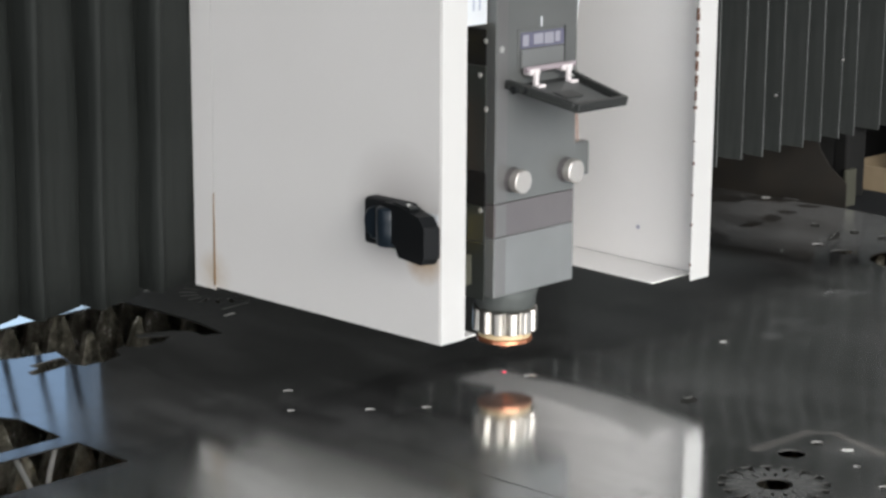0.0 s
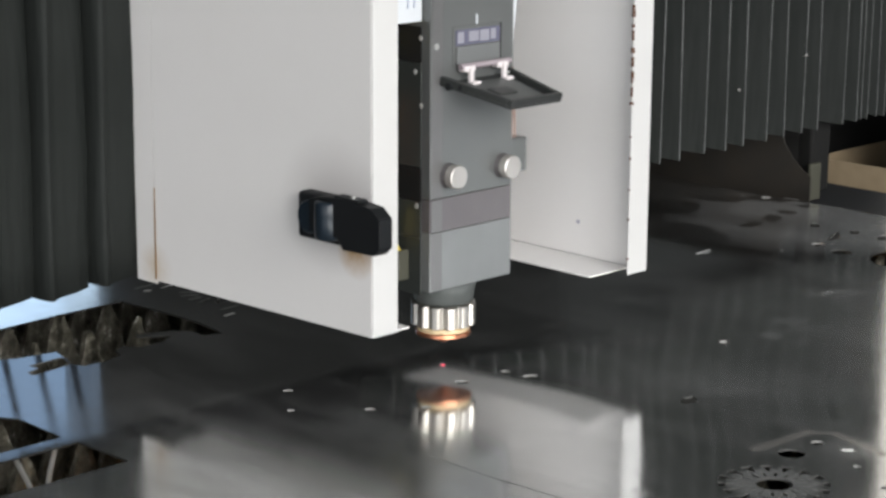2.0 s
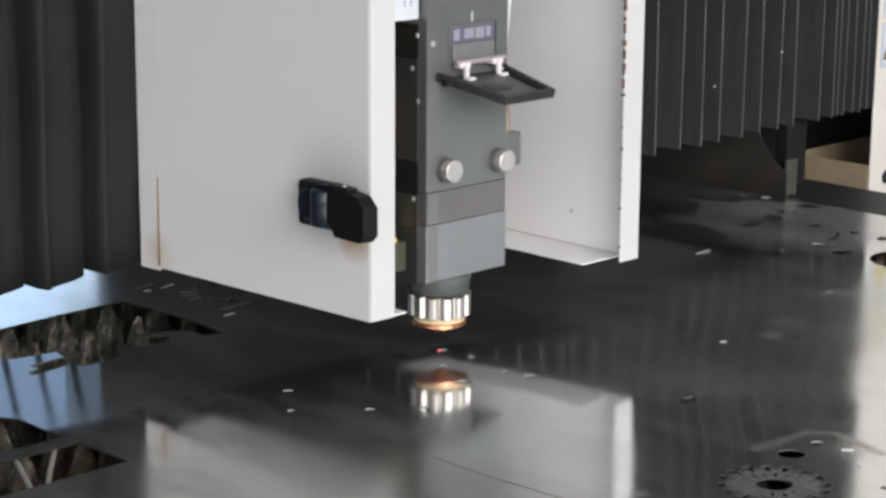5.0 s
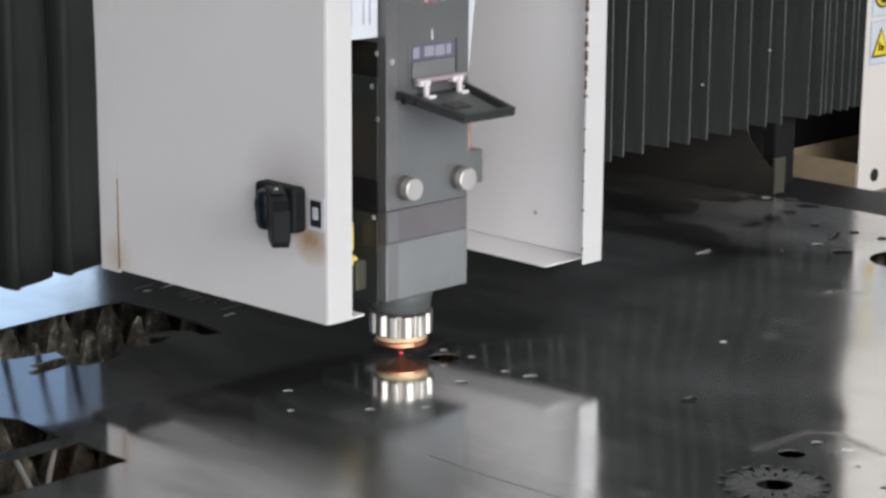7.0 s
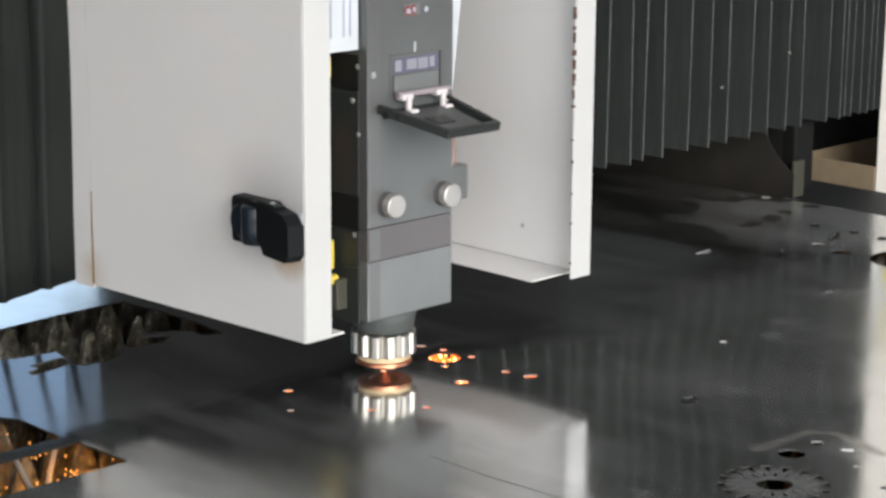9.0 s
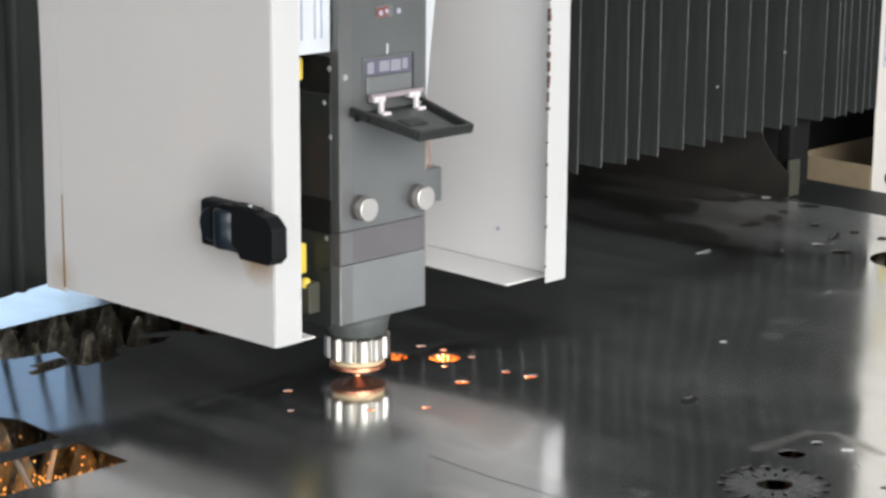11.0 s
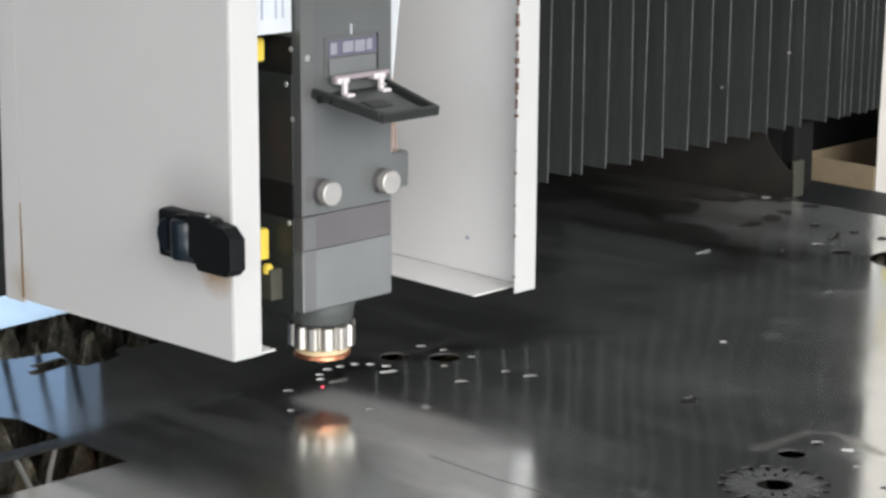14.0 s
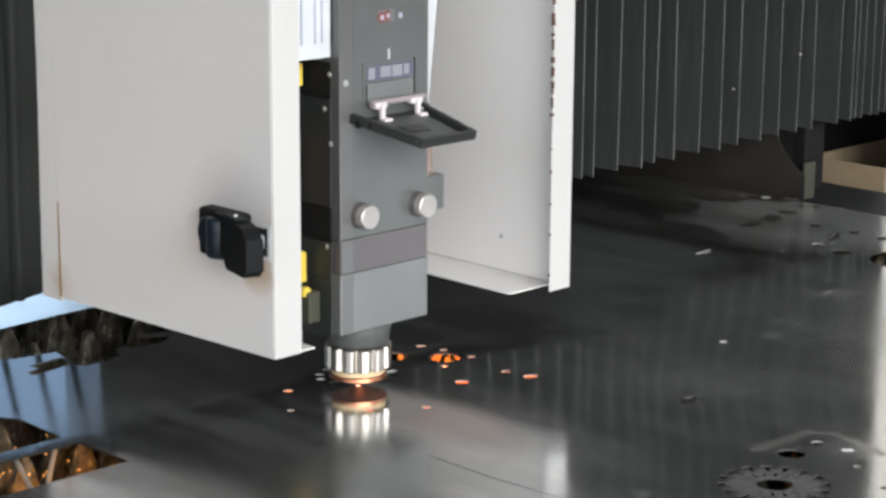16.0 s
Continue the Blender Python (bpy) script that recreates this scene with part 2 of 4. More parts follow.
# Cut walls toned by hole size; small slots have their glint as colour.
GLINTCUT = steel("bright_glint_cut_wall", (0.38, 0.38, 0.365), 0.5, 0.25)
DULLCUT = steel("dull_cut_wall", (0.09, 0.09, 0.085), 0.55, 0.25)
EDGE = plain("cut_edge", (0.022, 0.022, 0.020), 0.7, 0.0, spec=0.1)


def slat_material():
    k = Mat("slag_crusted_steel", 0.45, 0.5)
    k.colour(k.ramp(k.noise(75, 6, (1, 1, 0.6), 0.7), [(0.36, (0.030, 0.028, 0.020)), (0.50, (0.115, 0.108, 0.082)), (0.60, (0.20, 0.19, 0.155)), (0.66, (0.78, 0.76, 0.70))]))
    k.bump(k.noise(130, 5), 1.0, 0.005)
    return k.m


SLAT = slat_material()
HOTWHITE = plain("white_hot_metal", (1.0, 0.60, 0.38), 0.5, glow=3.0)
HOTORANGE = plain("orange_hot_spark", (1.0, 0.36, 0.10), 0.5, glow=3.0)
DIMSPARK = plain("dim_orange_spark", (0.85, 0.36, 0.11), 0.5, glow=0.62)
# These two glow in place of hole walls lit from below.
HOLEGLOW = plain("orange_hole_glow", (1.0, 0.36, 0.07), 0.5, glow=0.38)
HOTBITS = plain("bright_hole_glow", (1.0, 0.45, 0.15), 0.5, glow=9.0)
GOLDEMBER = plain("golden_droplet", (1.0, 0.48, 0.12), 0.5, glow=0.9)
EMBER = plain("falling_ember", (1.0, 0.40, 0.07), 0.5, glow=48.0)


# ---------------------------------------------------------------- mesh helpers
def finish(name, bm, material, smooth=False):
    me = bpy.data.meshes.new(name)
    bmesh.ops.recalc_face_normals(bm, faces=bm.faces)
    bm.to_mesh(me)
    bm.free()
    for m in (material if isinstance(material, (list, tuple)) else [material]):
        me.materials.append(m)
    if smooth:
        for p in me.polygons:
            p.use_smooth = True
    return me


def part(name, bm, material, parent, label="", smooth=False):
    ob = new(name, finish(name, bm, material, smooth))
    ob.parent = parent
    if label:
        tagged(ob, label)
    return ob


def thing(name, label, category, group="", at=(0, 0, 0)):
    ob = new(name)
    ob.empty_display_size = 0.05
    ob.location = at
    return tagged(ob, label, category, group)


def box(bm, lo, hi, bevel=0.0, m=None):
    g = bmesh.ops.create_cube(bm, size=1.0)["verts"]
    for v in g:
        v.co = Vector([l + (c + 0.5) * (h - l) for c, l, h in zip(v.co, lo, hi)])
    if bevel:
        es = list({e for v in g for e in v.link_edges})
        r = bmesh.ops.bevel(bm, geom=es, offset=bevel, segments=2, affect="EDGES", profile=0.5)
        g = list({v for f in r["faces"] for v in f.verts} | {v for v in g if v.is_valid})
    if m is not None:
        for v in g:
            v.co = m @ v.co
    return bm


def boxed(lo, hi, bevel=0.0, m=None):
    return box(bmesh.new(), lo, hi, bevel, m)


def lathe(bm, profile, segments=32, centre=(0, 0, 0), axis="z", flute=0, depth=0.0):
    """A turned body from (radius, height) pairs; flute: grooves round it."""
    rings = []
    for r, h in profile:
        ring = []
        for i in range(segments):
            a = 2 * math.pi * i / segments
            rr = r
            if flute:
                rr -= depth * (0.5 - 0.5 * math.cos(flute * a)) ** 3
            x, y = rr * math.cos(a), rr * math.sin(a)
            p = {"z": (x, y, h), "y": (x, h, y), "x": (h, x, y)}[axis]
            ring.append(bm.verts.new(Vector(p) + Vector(centre)))
        rings.append(ring)
    for a, b in zip(rings, rings[1:]):
        for i in range(segments):
            j = (i + 1) % segments
            bm.faces.new((a[i], a[j], b[j], b[i]))
    bm.faces.new(rings[0])
    bm.faces.new(rings[-1])
    return bm


def turned(profile, segments=32, centre=(0, 0, 0), axis="z", flute=0, depth=0.0):
    return lathe(bmesh.new(), profile, segments, centre, axis, flute, depth)


def prism(outline, lo, hi, axis="z"):
    """A plate from a 2D outline, from lo to hi along the axis."""
    bm = bmesh.new()

    def put(u, v, w):
        return {"z": (u, v, w), "x": (w, u, v), "y": (u, w, v)}[axis]

    a = [bm.verts.new(put(u, v, lo)) for u, v in outline]
    b = [bm.verts.new(put(u, v, hi)) for u, v in outline]
    bm.faces.new(a)
    bm.faces.new(b)
    for i in range(len(a)):
        j = (i + 1) % len(a)
        bm.faces.new((a[i], a[j], b[j], b[i]))
    return bm


def tube(points, radius, segments=8):
    bm = bmesh.new()
    rings = []
    for i, p in enumerate(points):
        p = Vector(p)
        d = (Vector(points[min(i + 1, len(points) - 1)]) - Vector(points[max(i - 1, 0)])).normalized()
        u = d.orthogonal().normalized()
        w = d.cross(u)
        rings.append([bm.verts.new(p + radius * (u * math.cos(a) + w * math.sin(a))) for a in [2 * math.pi * k / segments for k in range(segments)]])
    for a, b in zip(rings, rings[1:]):
        for i in range(segments):
            j = (i + 1) % segments
            try:
                bm.faces.new((a[i], a[j], b[j], b[i]))
            except ValueError:
                pass
    bm.faces.new(rings[0])
    bm.faces.new(rings[-1])
    return bm


# ---------------------------------------------------------------- the hall, unseen: walls and ceiling added round the window lamps
def structure(name, bm, material, label, category):
    ob = new(name, finish(name, bm, material))
    return tagged(ob, label, category, kind="structure")


FLOOR = -0.85
structure("floor", boxed((-5.2, -5.2, FLOOR - 0.1), (9.2, 8.2, FLOOR)), CONCRETE, "grey concrete workshop floor under the machine", "floor")
structure("ceiling", boxed((-5.2, -5.2, 5.0), (9.2, 8.2, 5.15)), HALLWALL, "unseen dark metal workshop ceiling", "ceiling")


def wall_with_opening(name, along, at, lo, hi, a, b, z0, z1, label):
    """A wall of 0.2 m, with one opening from a to b and z0 to z1."""
    bm = bmesh.new()
    for u0, u1, w0, w1 in ((lo, a, FLOOR, 5.0), (b, hi, FLOOR, 5.0), (a, b, FLOOR, z0), (a, b, z1, 5.0)):
        if u1 - u0 > 0.01 and w1 - w0 > 0.01:
            if along == "x":
                box(bm, (u0, at, w0), (u1, at + 0.2, w1))
            else:
                box(bm, (at, u0, w0), (at + 0.2, u1, w1))
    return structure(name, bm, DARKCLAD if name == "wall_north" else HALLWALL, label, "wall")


wall_with_opening("wall_south", "x", -5.2, -5.0, 4.0, -4.8, 1.8, 0.9, 4.0, "unseen dark clad workshop wall with a wide high window")
wall_with_opening("wall_south", "x", -5.2, 4.0, 9.0, 5.1, 8.7, 1.0, 3.6, "unseen dark clad workshop wall with a wide window")
wall_with_opening("wall_west", "y", -5.2, -5.0, 8.0, -4.7, 0.9, 0.6, 3.2, "unseen dark clad workshop wall, opened for the fill light")
wall_with_opening("wall_north", "x", 8.0, -5.0, 9.0, 2.05, 5.62, 1.40, 2.86, "unseen near-black workshop wall with a bright window")
structure("wall_east", boxed((9.0, -5.2, FLOOR), (9.2, 8.2, 5.0)), HALLWALL, "unseen dark clad workshop wall", "wall")
mull = thing("window_1", "dark metal window with upright bars", "window")
mull["kind"] = "structure"
for i in range(20):
    x = 2.070 + 0.1735 * i
    part("mullion", prism([(x, 2.16), (x + 0.005, 2.16), (x + 0.145, 2.86), (x + 0.140, 2.86)], 7.80, 7.85, "y"), DARKSTEEL, mull)
part("transom", boxed((2.05, 7.80, 2.135), (5.62, 7.85, 2.159)), DARKSTEEL, mull)

# ---------------------------------------------------------------- the cutting table
table = thing("cutting_table", "dark steel bed frame of a laser cutting table", "machine bed")
part("side_rail", boxed((1.775, 0.2, -0.09), (1.90, 2.6, -0.012), 0.004), RAILSTEEL, table)
part("side_plate", boxed((1.752, 0.2, -0.7), (1.772, 2.6, -0.02), 0.002), BROWNSTEEL, table)
part("side_plate", boxed((-0.62, 0.2, -0.7), (-0.60, 2.6, -0.02), 0.002), BROWNSTEEL, table)
part("end_plate", boxed((-0.60, 0.2, -0.7), (1.75, 0.22, -0.02), 0.002), BROWNSTEEL, table)
part("end_plate", boxed((-0.60, 2.58, -0.7), (1.75, 2.6, -0.02), 0.002), BROWNSTEEL, table)
part("scrap_tray", boxed((-0.598, 0.22, -0.70), (1.75, 2.58, -0.68)), BROWNSTEEL, table, "oily brown scrap tray")
for x in (-0.5, 1.65):
    for y in (0.3, 2.5):
        part("foot", boxed((x - 0.05, y - 0.05, FLOOR), (x + 0.05, y + 0.05, -0.70), 0.004), DARKSTEEL, table)

# saw-toothed slats under the sheet
PITCH, TOOTH = 0.0504, 0.066


def slat_mesh(seed, x0=0.45, x1=1.72):
    rnd = random.Random(seed)
    top = []
    n = int((x1 - x0) / PITCH)
    shift = rnd.uniform(-0.006, 0.006)
    for i in range(n):
        b = x0 + i * PITCH + shift
        h = rnd.uniform(0.0, 0.004)
        for u, z in ((0.0, 0.0), (0.10, 0.06), (0.20, 0.34), (0.32, 0.66), (0.44, 0.93), (0.5, 1.0), (0.57, 0.90), (0.69, 0.62), (0.80, 0.32), (0.90, 0.06)):
            w = rnd.uniform(-0.0022, 0.0022)
            top.append((b + u * PITCH + w, -0.006 - h - TOOTH * (1 - z) + rnd.uniform(-0.002, 0.0012)))
    outline = [(x0 - 0.01, -0.42), *[(x, min(z, -0.0055)) for x, z in top], (x1 + 0.01, -0.42)]
    bm = bmesh.new()
    a = [bm.verts.new((x, -0.0022 - rnd.uniform(0, 0.0012), z)) for x, z in outline]
    b = [bm.verts.new((x, 0.0022 + rnd.uniform(0, 0.0012), z)) for x, z in outline]
    for i in range(len(a) - 1):
        bm.faces.new((a[i], a[i + 1], b[i + 1], b[i]))
    bm.faces.new(a)
    bm.faces.new(b)
    # crusts of slag on the teeth
    for i in range(n):
        for _ in range(13):
            down = rnd.uniform(0.15, 0.75)
            c = Vector((x0 + shift + (i + 0.5 + rnd.uniform(-0.36, 0.36) * down) * PITCH, rnd.choice((-0.0025, 0.0025)), -0.008 - TOOTH * down))
            g = bmesh.ops.create_icosphere(bm, subdivisions=1, radius=rnd.uniform(0.0009, 0.0030))["verts"]
            for v in g:
                v.co = c + Vector((v.co.x * rnd.uniform(0.6, 1.3), v.co.y * rnd.uniform(0.5, 0.9), v.co.z * rnd.uniform(0.8, 1.8)))
    return finish("support_slat", bm, SLAT)


SLAT_ROWS = [0.618 + 0.0742 * k + (0.003 if k % 2 else -0.002) for k in range(16)]
slat_data = [slat_mesh(s) for s in range(6)]
for k, y in enumerate(SLAT_ROWS):
    ob = new("support_slat", slat_data[k % 6])
    ob.location = (0.011 * ((k * 7) % 5 - 2), y, 0)
    tagged(ob, "slag-crusted saw-toothed steel slat under the sheet", "support slat", "slats of the table")


# ---------------------------------------------------------------- the sheet and what is cut in it
def rounded_slot(cx, cy, length, width, angle):
    r, h = width / 2, max(length / 2 - width / 2, 0.0)
    ca, sa = math.cos(radians(angle)), math.sin(radians(angle))
    out = []
    for s, start in ((1, -90), (-1, 90)):
        for i in range(6):
            a = radians(start + 36 * i)
            u, v = s * h + r * math.cos(a), r * math.sin(a)
            out.append((cx + u * ca - v * sa, cy + u * sa + v * ca))
    return out


def plain_slit(cx, cy, length, width, angle):
    """A plain four-cornered slit."""
    ca, sa = math.cos(radians(angle)), math.sin(radians(angle))
    return [(cx + u * ca - v * sa, cy + u * sa + v * ca) for u, v in ((-length / 2, -width / 2), (length / 2, -width / 2), (length / 2, width / 2), (-length / 2, width / 2))]


def circle(cx, cy, r, n=36):
    return [(cx + r * math.cos(2 * math.pi * i / n), cy + r * math.sin(2 * math.pi * i / n)) for i in range(n)]


HOLES = [
    # the large leftover where parts were taken out
    [(0.70, 1.36), (0.79, 1.378), (0.8875, 1.3825), (0.9469, 1.387), (1.009, 1.3871), (1.0135, 1.3282), (1.0135, 1.29), (1.0084, 1.2531), (0.992, 1.2565), (0.993, 1.275), (0.984, 1.284),
     (0.955, 1.296), (0.952, 1.290), (0.975, 1.275), (0.9586, 1.2655), (0.9351, 1.2655), (0.928, 1.277), (0.917, 1.270), (0.913, 1.258), (0.8937, 1.2523), (0.8761, 1.2528), (0.872, 1.262),
     (0.8827, 1.2986), (0.8507, 1.3039), (0.8399, 1.3102), (0.80, 1.318), (0.74, 1.32)],
    [(0.8458, 1.2818), (0.8778, 1.2842), (0.872, 1.2635), (0.8348, 1.2583), (0.835, 1.268), (0.8479, 1.2717)],
    [(0.7333, 1.22), (0.7593, 1.197), (0.7693, 1.1789), (0.7675, 1.1268), (0.7011, 1.127), (0.66, 1.15)],
    [(0.64, 1.1128), (0.7695, 1.1110), (0.7706, 1.0568), (0.62, 1.0582)],
    circle(1.611, 1.010, 0.0385),
    circle(1.0354, 0.7400, 0.0116),
    circle(1.0917, 0.7674, 0.0092),
    rounded_slot(1.1222, 0.7684, 0.009, 0.0080, -45),
    rounded_slot(1.1011, 0.7227, 0.0050, 0.0048, -45),
    rounded_slot(1.0801, 0.6882, 0.0070, 0.0066, -45),
    rounded_slot(1.1318, 0.8853, 0.0135, 0.0085, -25),
    rounded_slot(1.0965, 1.0051, 0.0115, 0.0068, -25),
    rounded_slot(0.9444, 1.1009, 0.0075, 0.0064, -30),
    rounded_slot(0.9155, 1.0645, 0.0055, 0.0048, -30),
    rounded_slot(0.9569, 1.0282, 0.0080, 0.0066, -30),
    rounded_slot(0.9889, 1.0046, 0.0075, 0.0060, -30),
    rounded_slot(1.6625, 1.1533, 0.0100, 0.0075, -45),
    rounded_slot(1.6658, 1.1099, 0.0100, 0.0075, -45),
    rounded_slot(1.6627, 1.0768, 0.0110, 0.0080, -45),
    rounded_slot(1.6019, 1.1058, 0.0130, 0.0120, -45),
    rounded_slot(1.6329, 1.1116, 0.0230, 0.0075, 8),
    circle(1.5925, 1.0742, 0.0100, 24),
]
# the cut rosette: wedge-shaped notches round a hub, and narrow spokes
def polar(r, a):
    return (1.0354 + r * math.cos(a), 0.7400 + r * math.sin(a))


for i in range(16):
    a = 2 * math.pi * i / 16
    HOLES.append([polar(0.0355, a - 0.115), polar(0.0355, a + 0.115), polar(0.0318, a + 0.11), polar(0.0308, a + 0.06), polar(0.0240, a + 0.035), polar(0.0240, a - 0.035), polar(0.0308, a - 0.06), polar(0.0318, a - 0.11)])
    b = a + math.pi / 16
    HOLES.append([polar(0.0228, b - 0.045), polar(0.0228, b + 0.045), polar(0.0140, b + 0.045), polar(0.0140, b - 0.045)])
# a second rosette by the beam
for i in range(16):
    a = 2 * math.pi * i / 16
    cx, cy = 1.087 + 0.028 * math.cos(a), 1.352 + 0.028 * math.sin(a)
    HOLES.append(plain_slit(cx, cy, 0.015, 0.0034, math.degrees(a)))
for cx, cy, l, w, ang in ((1.0516, 1.4129, 0.0229, 0.0032, 6), (1.0448, 1.3994, 0.0077, 0.0050, -14), (1.0673, 1.4005, 0.0167, 0.0032, 11), (1.0674, 1.3100, 0.0312, 0.0034, 5), (1.0464, 1.2918, 0.0129, 0.0046, 11)):
    HOLES.append(rounded_slot(cx, cy, l, w, ang))

# what the head cuts out while it is watched: outline, and the time at which the slug falls
TIP = Matrix.Rotation(radians(24), 4, Vector((1, -1, 0)))
CUTS = [
    (rounded_slot(1.0917, 1.0257, 0.0075, 0.0066, -40), 0.62),
    (rounded_slot(1.0501, 1.0299, 0.0110, 0.0080, -40), 1.62),
    (rounded_slot(1.0694, 1.0673, 0.0062, 0.0055, -40), 2.62),
    (rounded_slot(1.1012, 1.0700, 0.0062, 0.0055, -40), 3.62),
    (rounded_slot(1.0988, 1.0979, 0.0065, 0.0055, -40), 4.75),
    (circle(1.0853, 1.0832, 0.0122), 6.35),
    (rounded_slot(1.0939, 1.1177, 0.0085, 0.0060, -40), 7.1),
    (circle(1.0596, 1.1120, 0.0108), 7.85),
]
for k, (px, py, l, ang) in enumerate(((1.0120, 1.1202, 0.0068, -40), (1.0240, 1.1169, 0.0068, -40), (1.0325, 1.1087, 0.0068, -40), (1.0380, 1.0973, 0.0075, -45), (1.0292, 1.0856, 0.0145, -20),
                                      (0.9869, 1.0936, 0.0175, -10), (0.9798, 1.1060, 0.0070, -40), (0.9872, 1.1150, 0.0070, -40), (1.0005, 1.1212, 0.0075, -40))):
    CUTS.append((rounded_slot(px, py, l, 0.0052, ang), 9.6 + 0.5 * k))
TACKED = 9

SHEET_OUTLINE = [(-0.58, 0.24), (1.75, 0.24), (1.751, 1.20), (1.742, 1.24), (1.745, 2.56), (-0.58, 2.56)]
THICK = 0.0012


def span(loop):
    return max(p[0] for p in loop) - min(p[0] for p in loop)


def plate_with_holes(outline, holes, top, bottom):
    loops = [outline] + holes
    flat = [p for l in loops for p in l]
    tris = tessellate_polygon([[Vector((x, y, 0)) for x, y in l] for l in loops])
    bm = bmesh.new()
    up = [bm.verts.new((x, y, top)) for x, y in flat]
    dn = [bm.verts.new((x, y, bottom)) for x, y in flat]
    for t in tris:
        for vs in ([up[i] for i in t], [dn[i] for i in t]):
            try:
                bm.faces.new(vs)
            except ValueError:
                pass
    k = 0
    for l in loops:
        wall = 1 if span(l) > 0.05 else 3 if span(l) > 0.0165 or len(l) == 8 or len(l) == 4 else 2
        for i in range(len(l)):
            j = (i + 1) % len(l)
            f = bm.faces.new((up[k + i], up[k + j], dn[k + j], dn[k + i]))
            f.material_index = wall
        k += len(l)
    return bm


sheet = new("steel_sheet", finish("steel_sheet", plate_with_holes(SHEET_OUTLINE, HOLES + [c for c, _ in CUTS], 0.0, -THICK), [SHEET, EDGE, GLINTCUT, DULLCUT]))
tagged(sheet, "glossy mill-finish steel sheet with cut holes, lying on toothed slats", "metal sheet")

slugs = []
for outline, when in CUTS:
    cx = sum(p[0] for p in outline) / len(outline)
    cy = sum(p[1] for p in outline) / len(outline)
    small = [(cx + (x - cx) * 0.998, cy + (y - cy) * 0.998) for x, y in outline]
    ob = new("cut_slug", finish("cut_slug", prism(small, -THICK, -0.00001), SLUGMAT))
    tagged(ob, "small steel slug being cut out of the sheet", "metal offcut", "slugs cut from the sheet")
    slugs.append((ob, when))

# slugs that tipped up in their slots
TIPPED = [(1.1318, 0.8853, 0.0125, 0.0060, -25), 
          (1.6625, 1.1533, 0.0090, 0.0050, -45), (1.6658, 1.1099, 0.0090, 0.0050, -45), (1.6627, 1.0768, 0.0095, 0.0056, -45), (1.6329, 1.1116, 0.0200, 0.0050, 8)]


def tipped_slug(l, w, ang):
    """A slug toned dark for the slot's shade, its lit edge a bright strip."""
    bm = prism(rounded_slot(0, 0, l, w, ang), -THICK, 0.0)
    rim = prism(rounded_slot(w * 0.36, w * 0.36, l * 0.55, 0.0006, ang), 0.0001, 0.0004)
    for f in rim.faces:
        f.material_index = 1
    me = bpy.data.meshes.new("rim")
    rim.to_mesh(me)
    rim.free()
    bm.from_mesh(me)
    bpy.data.meshes.remove(me)
    return bm


for cx, cy, l, w, ang in TIPPED:
    ob = new("tipped_slug", finish("tipped_slug", tipped_slug(l, w, ang), [EDGE, SLUGMAT_RIM]))
    ob.matrix_world = pose(cx + 0.0010, cy + 0.0010, 0.0002) @ TIP
    tagged(ob, "small steel slug tipped up in its slot", "metal offcut", "slugs tipped up in the sheet")

# a long scratch across the sheet
for a, b in (((0.9177, 0.9304), (0.9163, 0.8769)), ((0.9163, 0.8769), (0.9201, 0.8130))):
    d = (Vector(b) - Vector(a)).normalized()
    n = Vector((-d.y, d.x)) * 0.0005
    part("scratch", prism([tuple(Vector(a) + n), tuple(Vector(b) + n * 0.6), tuple(Vector(b) - n * 0.6), tuple(Vector(a) - n)], 0.00003, 0.00008), DULLCUT, sheet)
# bright strips that fell between the slats
for a, b in (((0.7686, 1.1372, -0.012), (0.7348, 1.0992, -0.030)), ((0.7381, 1.1378, -0.012), (0.7186, 1.0806, -0.026))):
    ob = new("offcut_strip", finish("offcut_strip", tube([a, tuple((Vector(a) + Vector(b)) / 2 + Vector((0, 0.001, 0.001))), b], 0.0019, 6), SCREW))
    tagged(ob, "bright narrow steel offcut fallen between the slats", "metal offcut", "fallen strips")

# loose shiny bits on the sheet
for x, y, a, l in ((1.737, 1.268, -45, 0.009), (1.7485, 1.2445, -80, 0.016), (1.4985, 1.1614, -4, 0.0190), (1.1239, 0.7457, -48, 0.0080), (1.2729, 0.9638, -35, 0.0060), (1.556, 1.115, 10, 0.003)):
    bm = prism(rounded_slot(0, 0, l, 0.0011, a), 0.0, 0.0004)
    for v in bm.verts:
        v.co.z += (0.0010 if l > 0.009 else 0.0) * max(0.0, v.co.x / l + 0.1)
    ob = new("metal_sliver", finish("metal_sliver", bm, SLUGMAT_RIM if x > 1.7 or l < 0.007 else SCREW))
    ob.location = (x, y, 0.0002)
    tagged(ob, "bright bent metal sliver lying on the sheet", "metal offcut", "slivers")

# ---------------------------------------------------------------- the gantry
gantry = thing("gantry", "dark steel gantry beam with a cream end cover", "machine gantry")
GY = 1.4391
part("beam", boxed((-1.4, 1.315, 0.110), (1.93, 1.43, 0.60), 0.004), DARKSTEEL, gantry, "dark painted steel beam behind the bellows")
part("leg", prism([(1.279, -0.006), (1.279, 0.022), (1.287, 0.027), (1.2996, 0.0363), (1.3126, 0.0523), (1.322, 0.079), (1.75, 0.079), (1.75, -0.006)], 1.766, 1.7672, "x"), BROWNSTEEL, gantry, "brown oily steel leg")
part("leg_face", boxed((1.796, 1.300, -0.003), (1.830, 1.3175, 0.079), 0.003), DARKSTEEL, gantry)
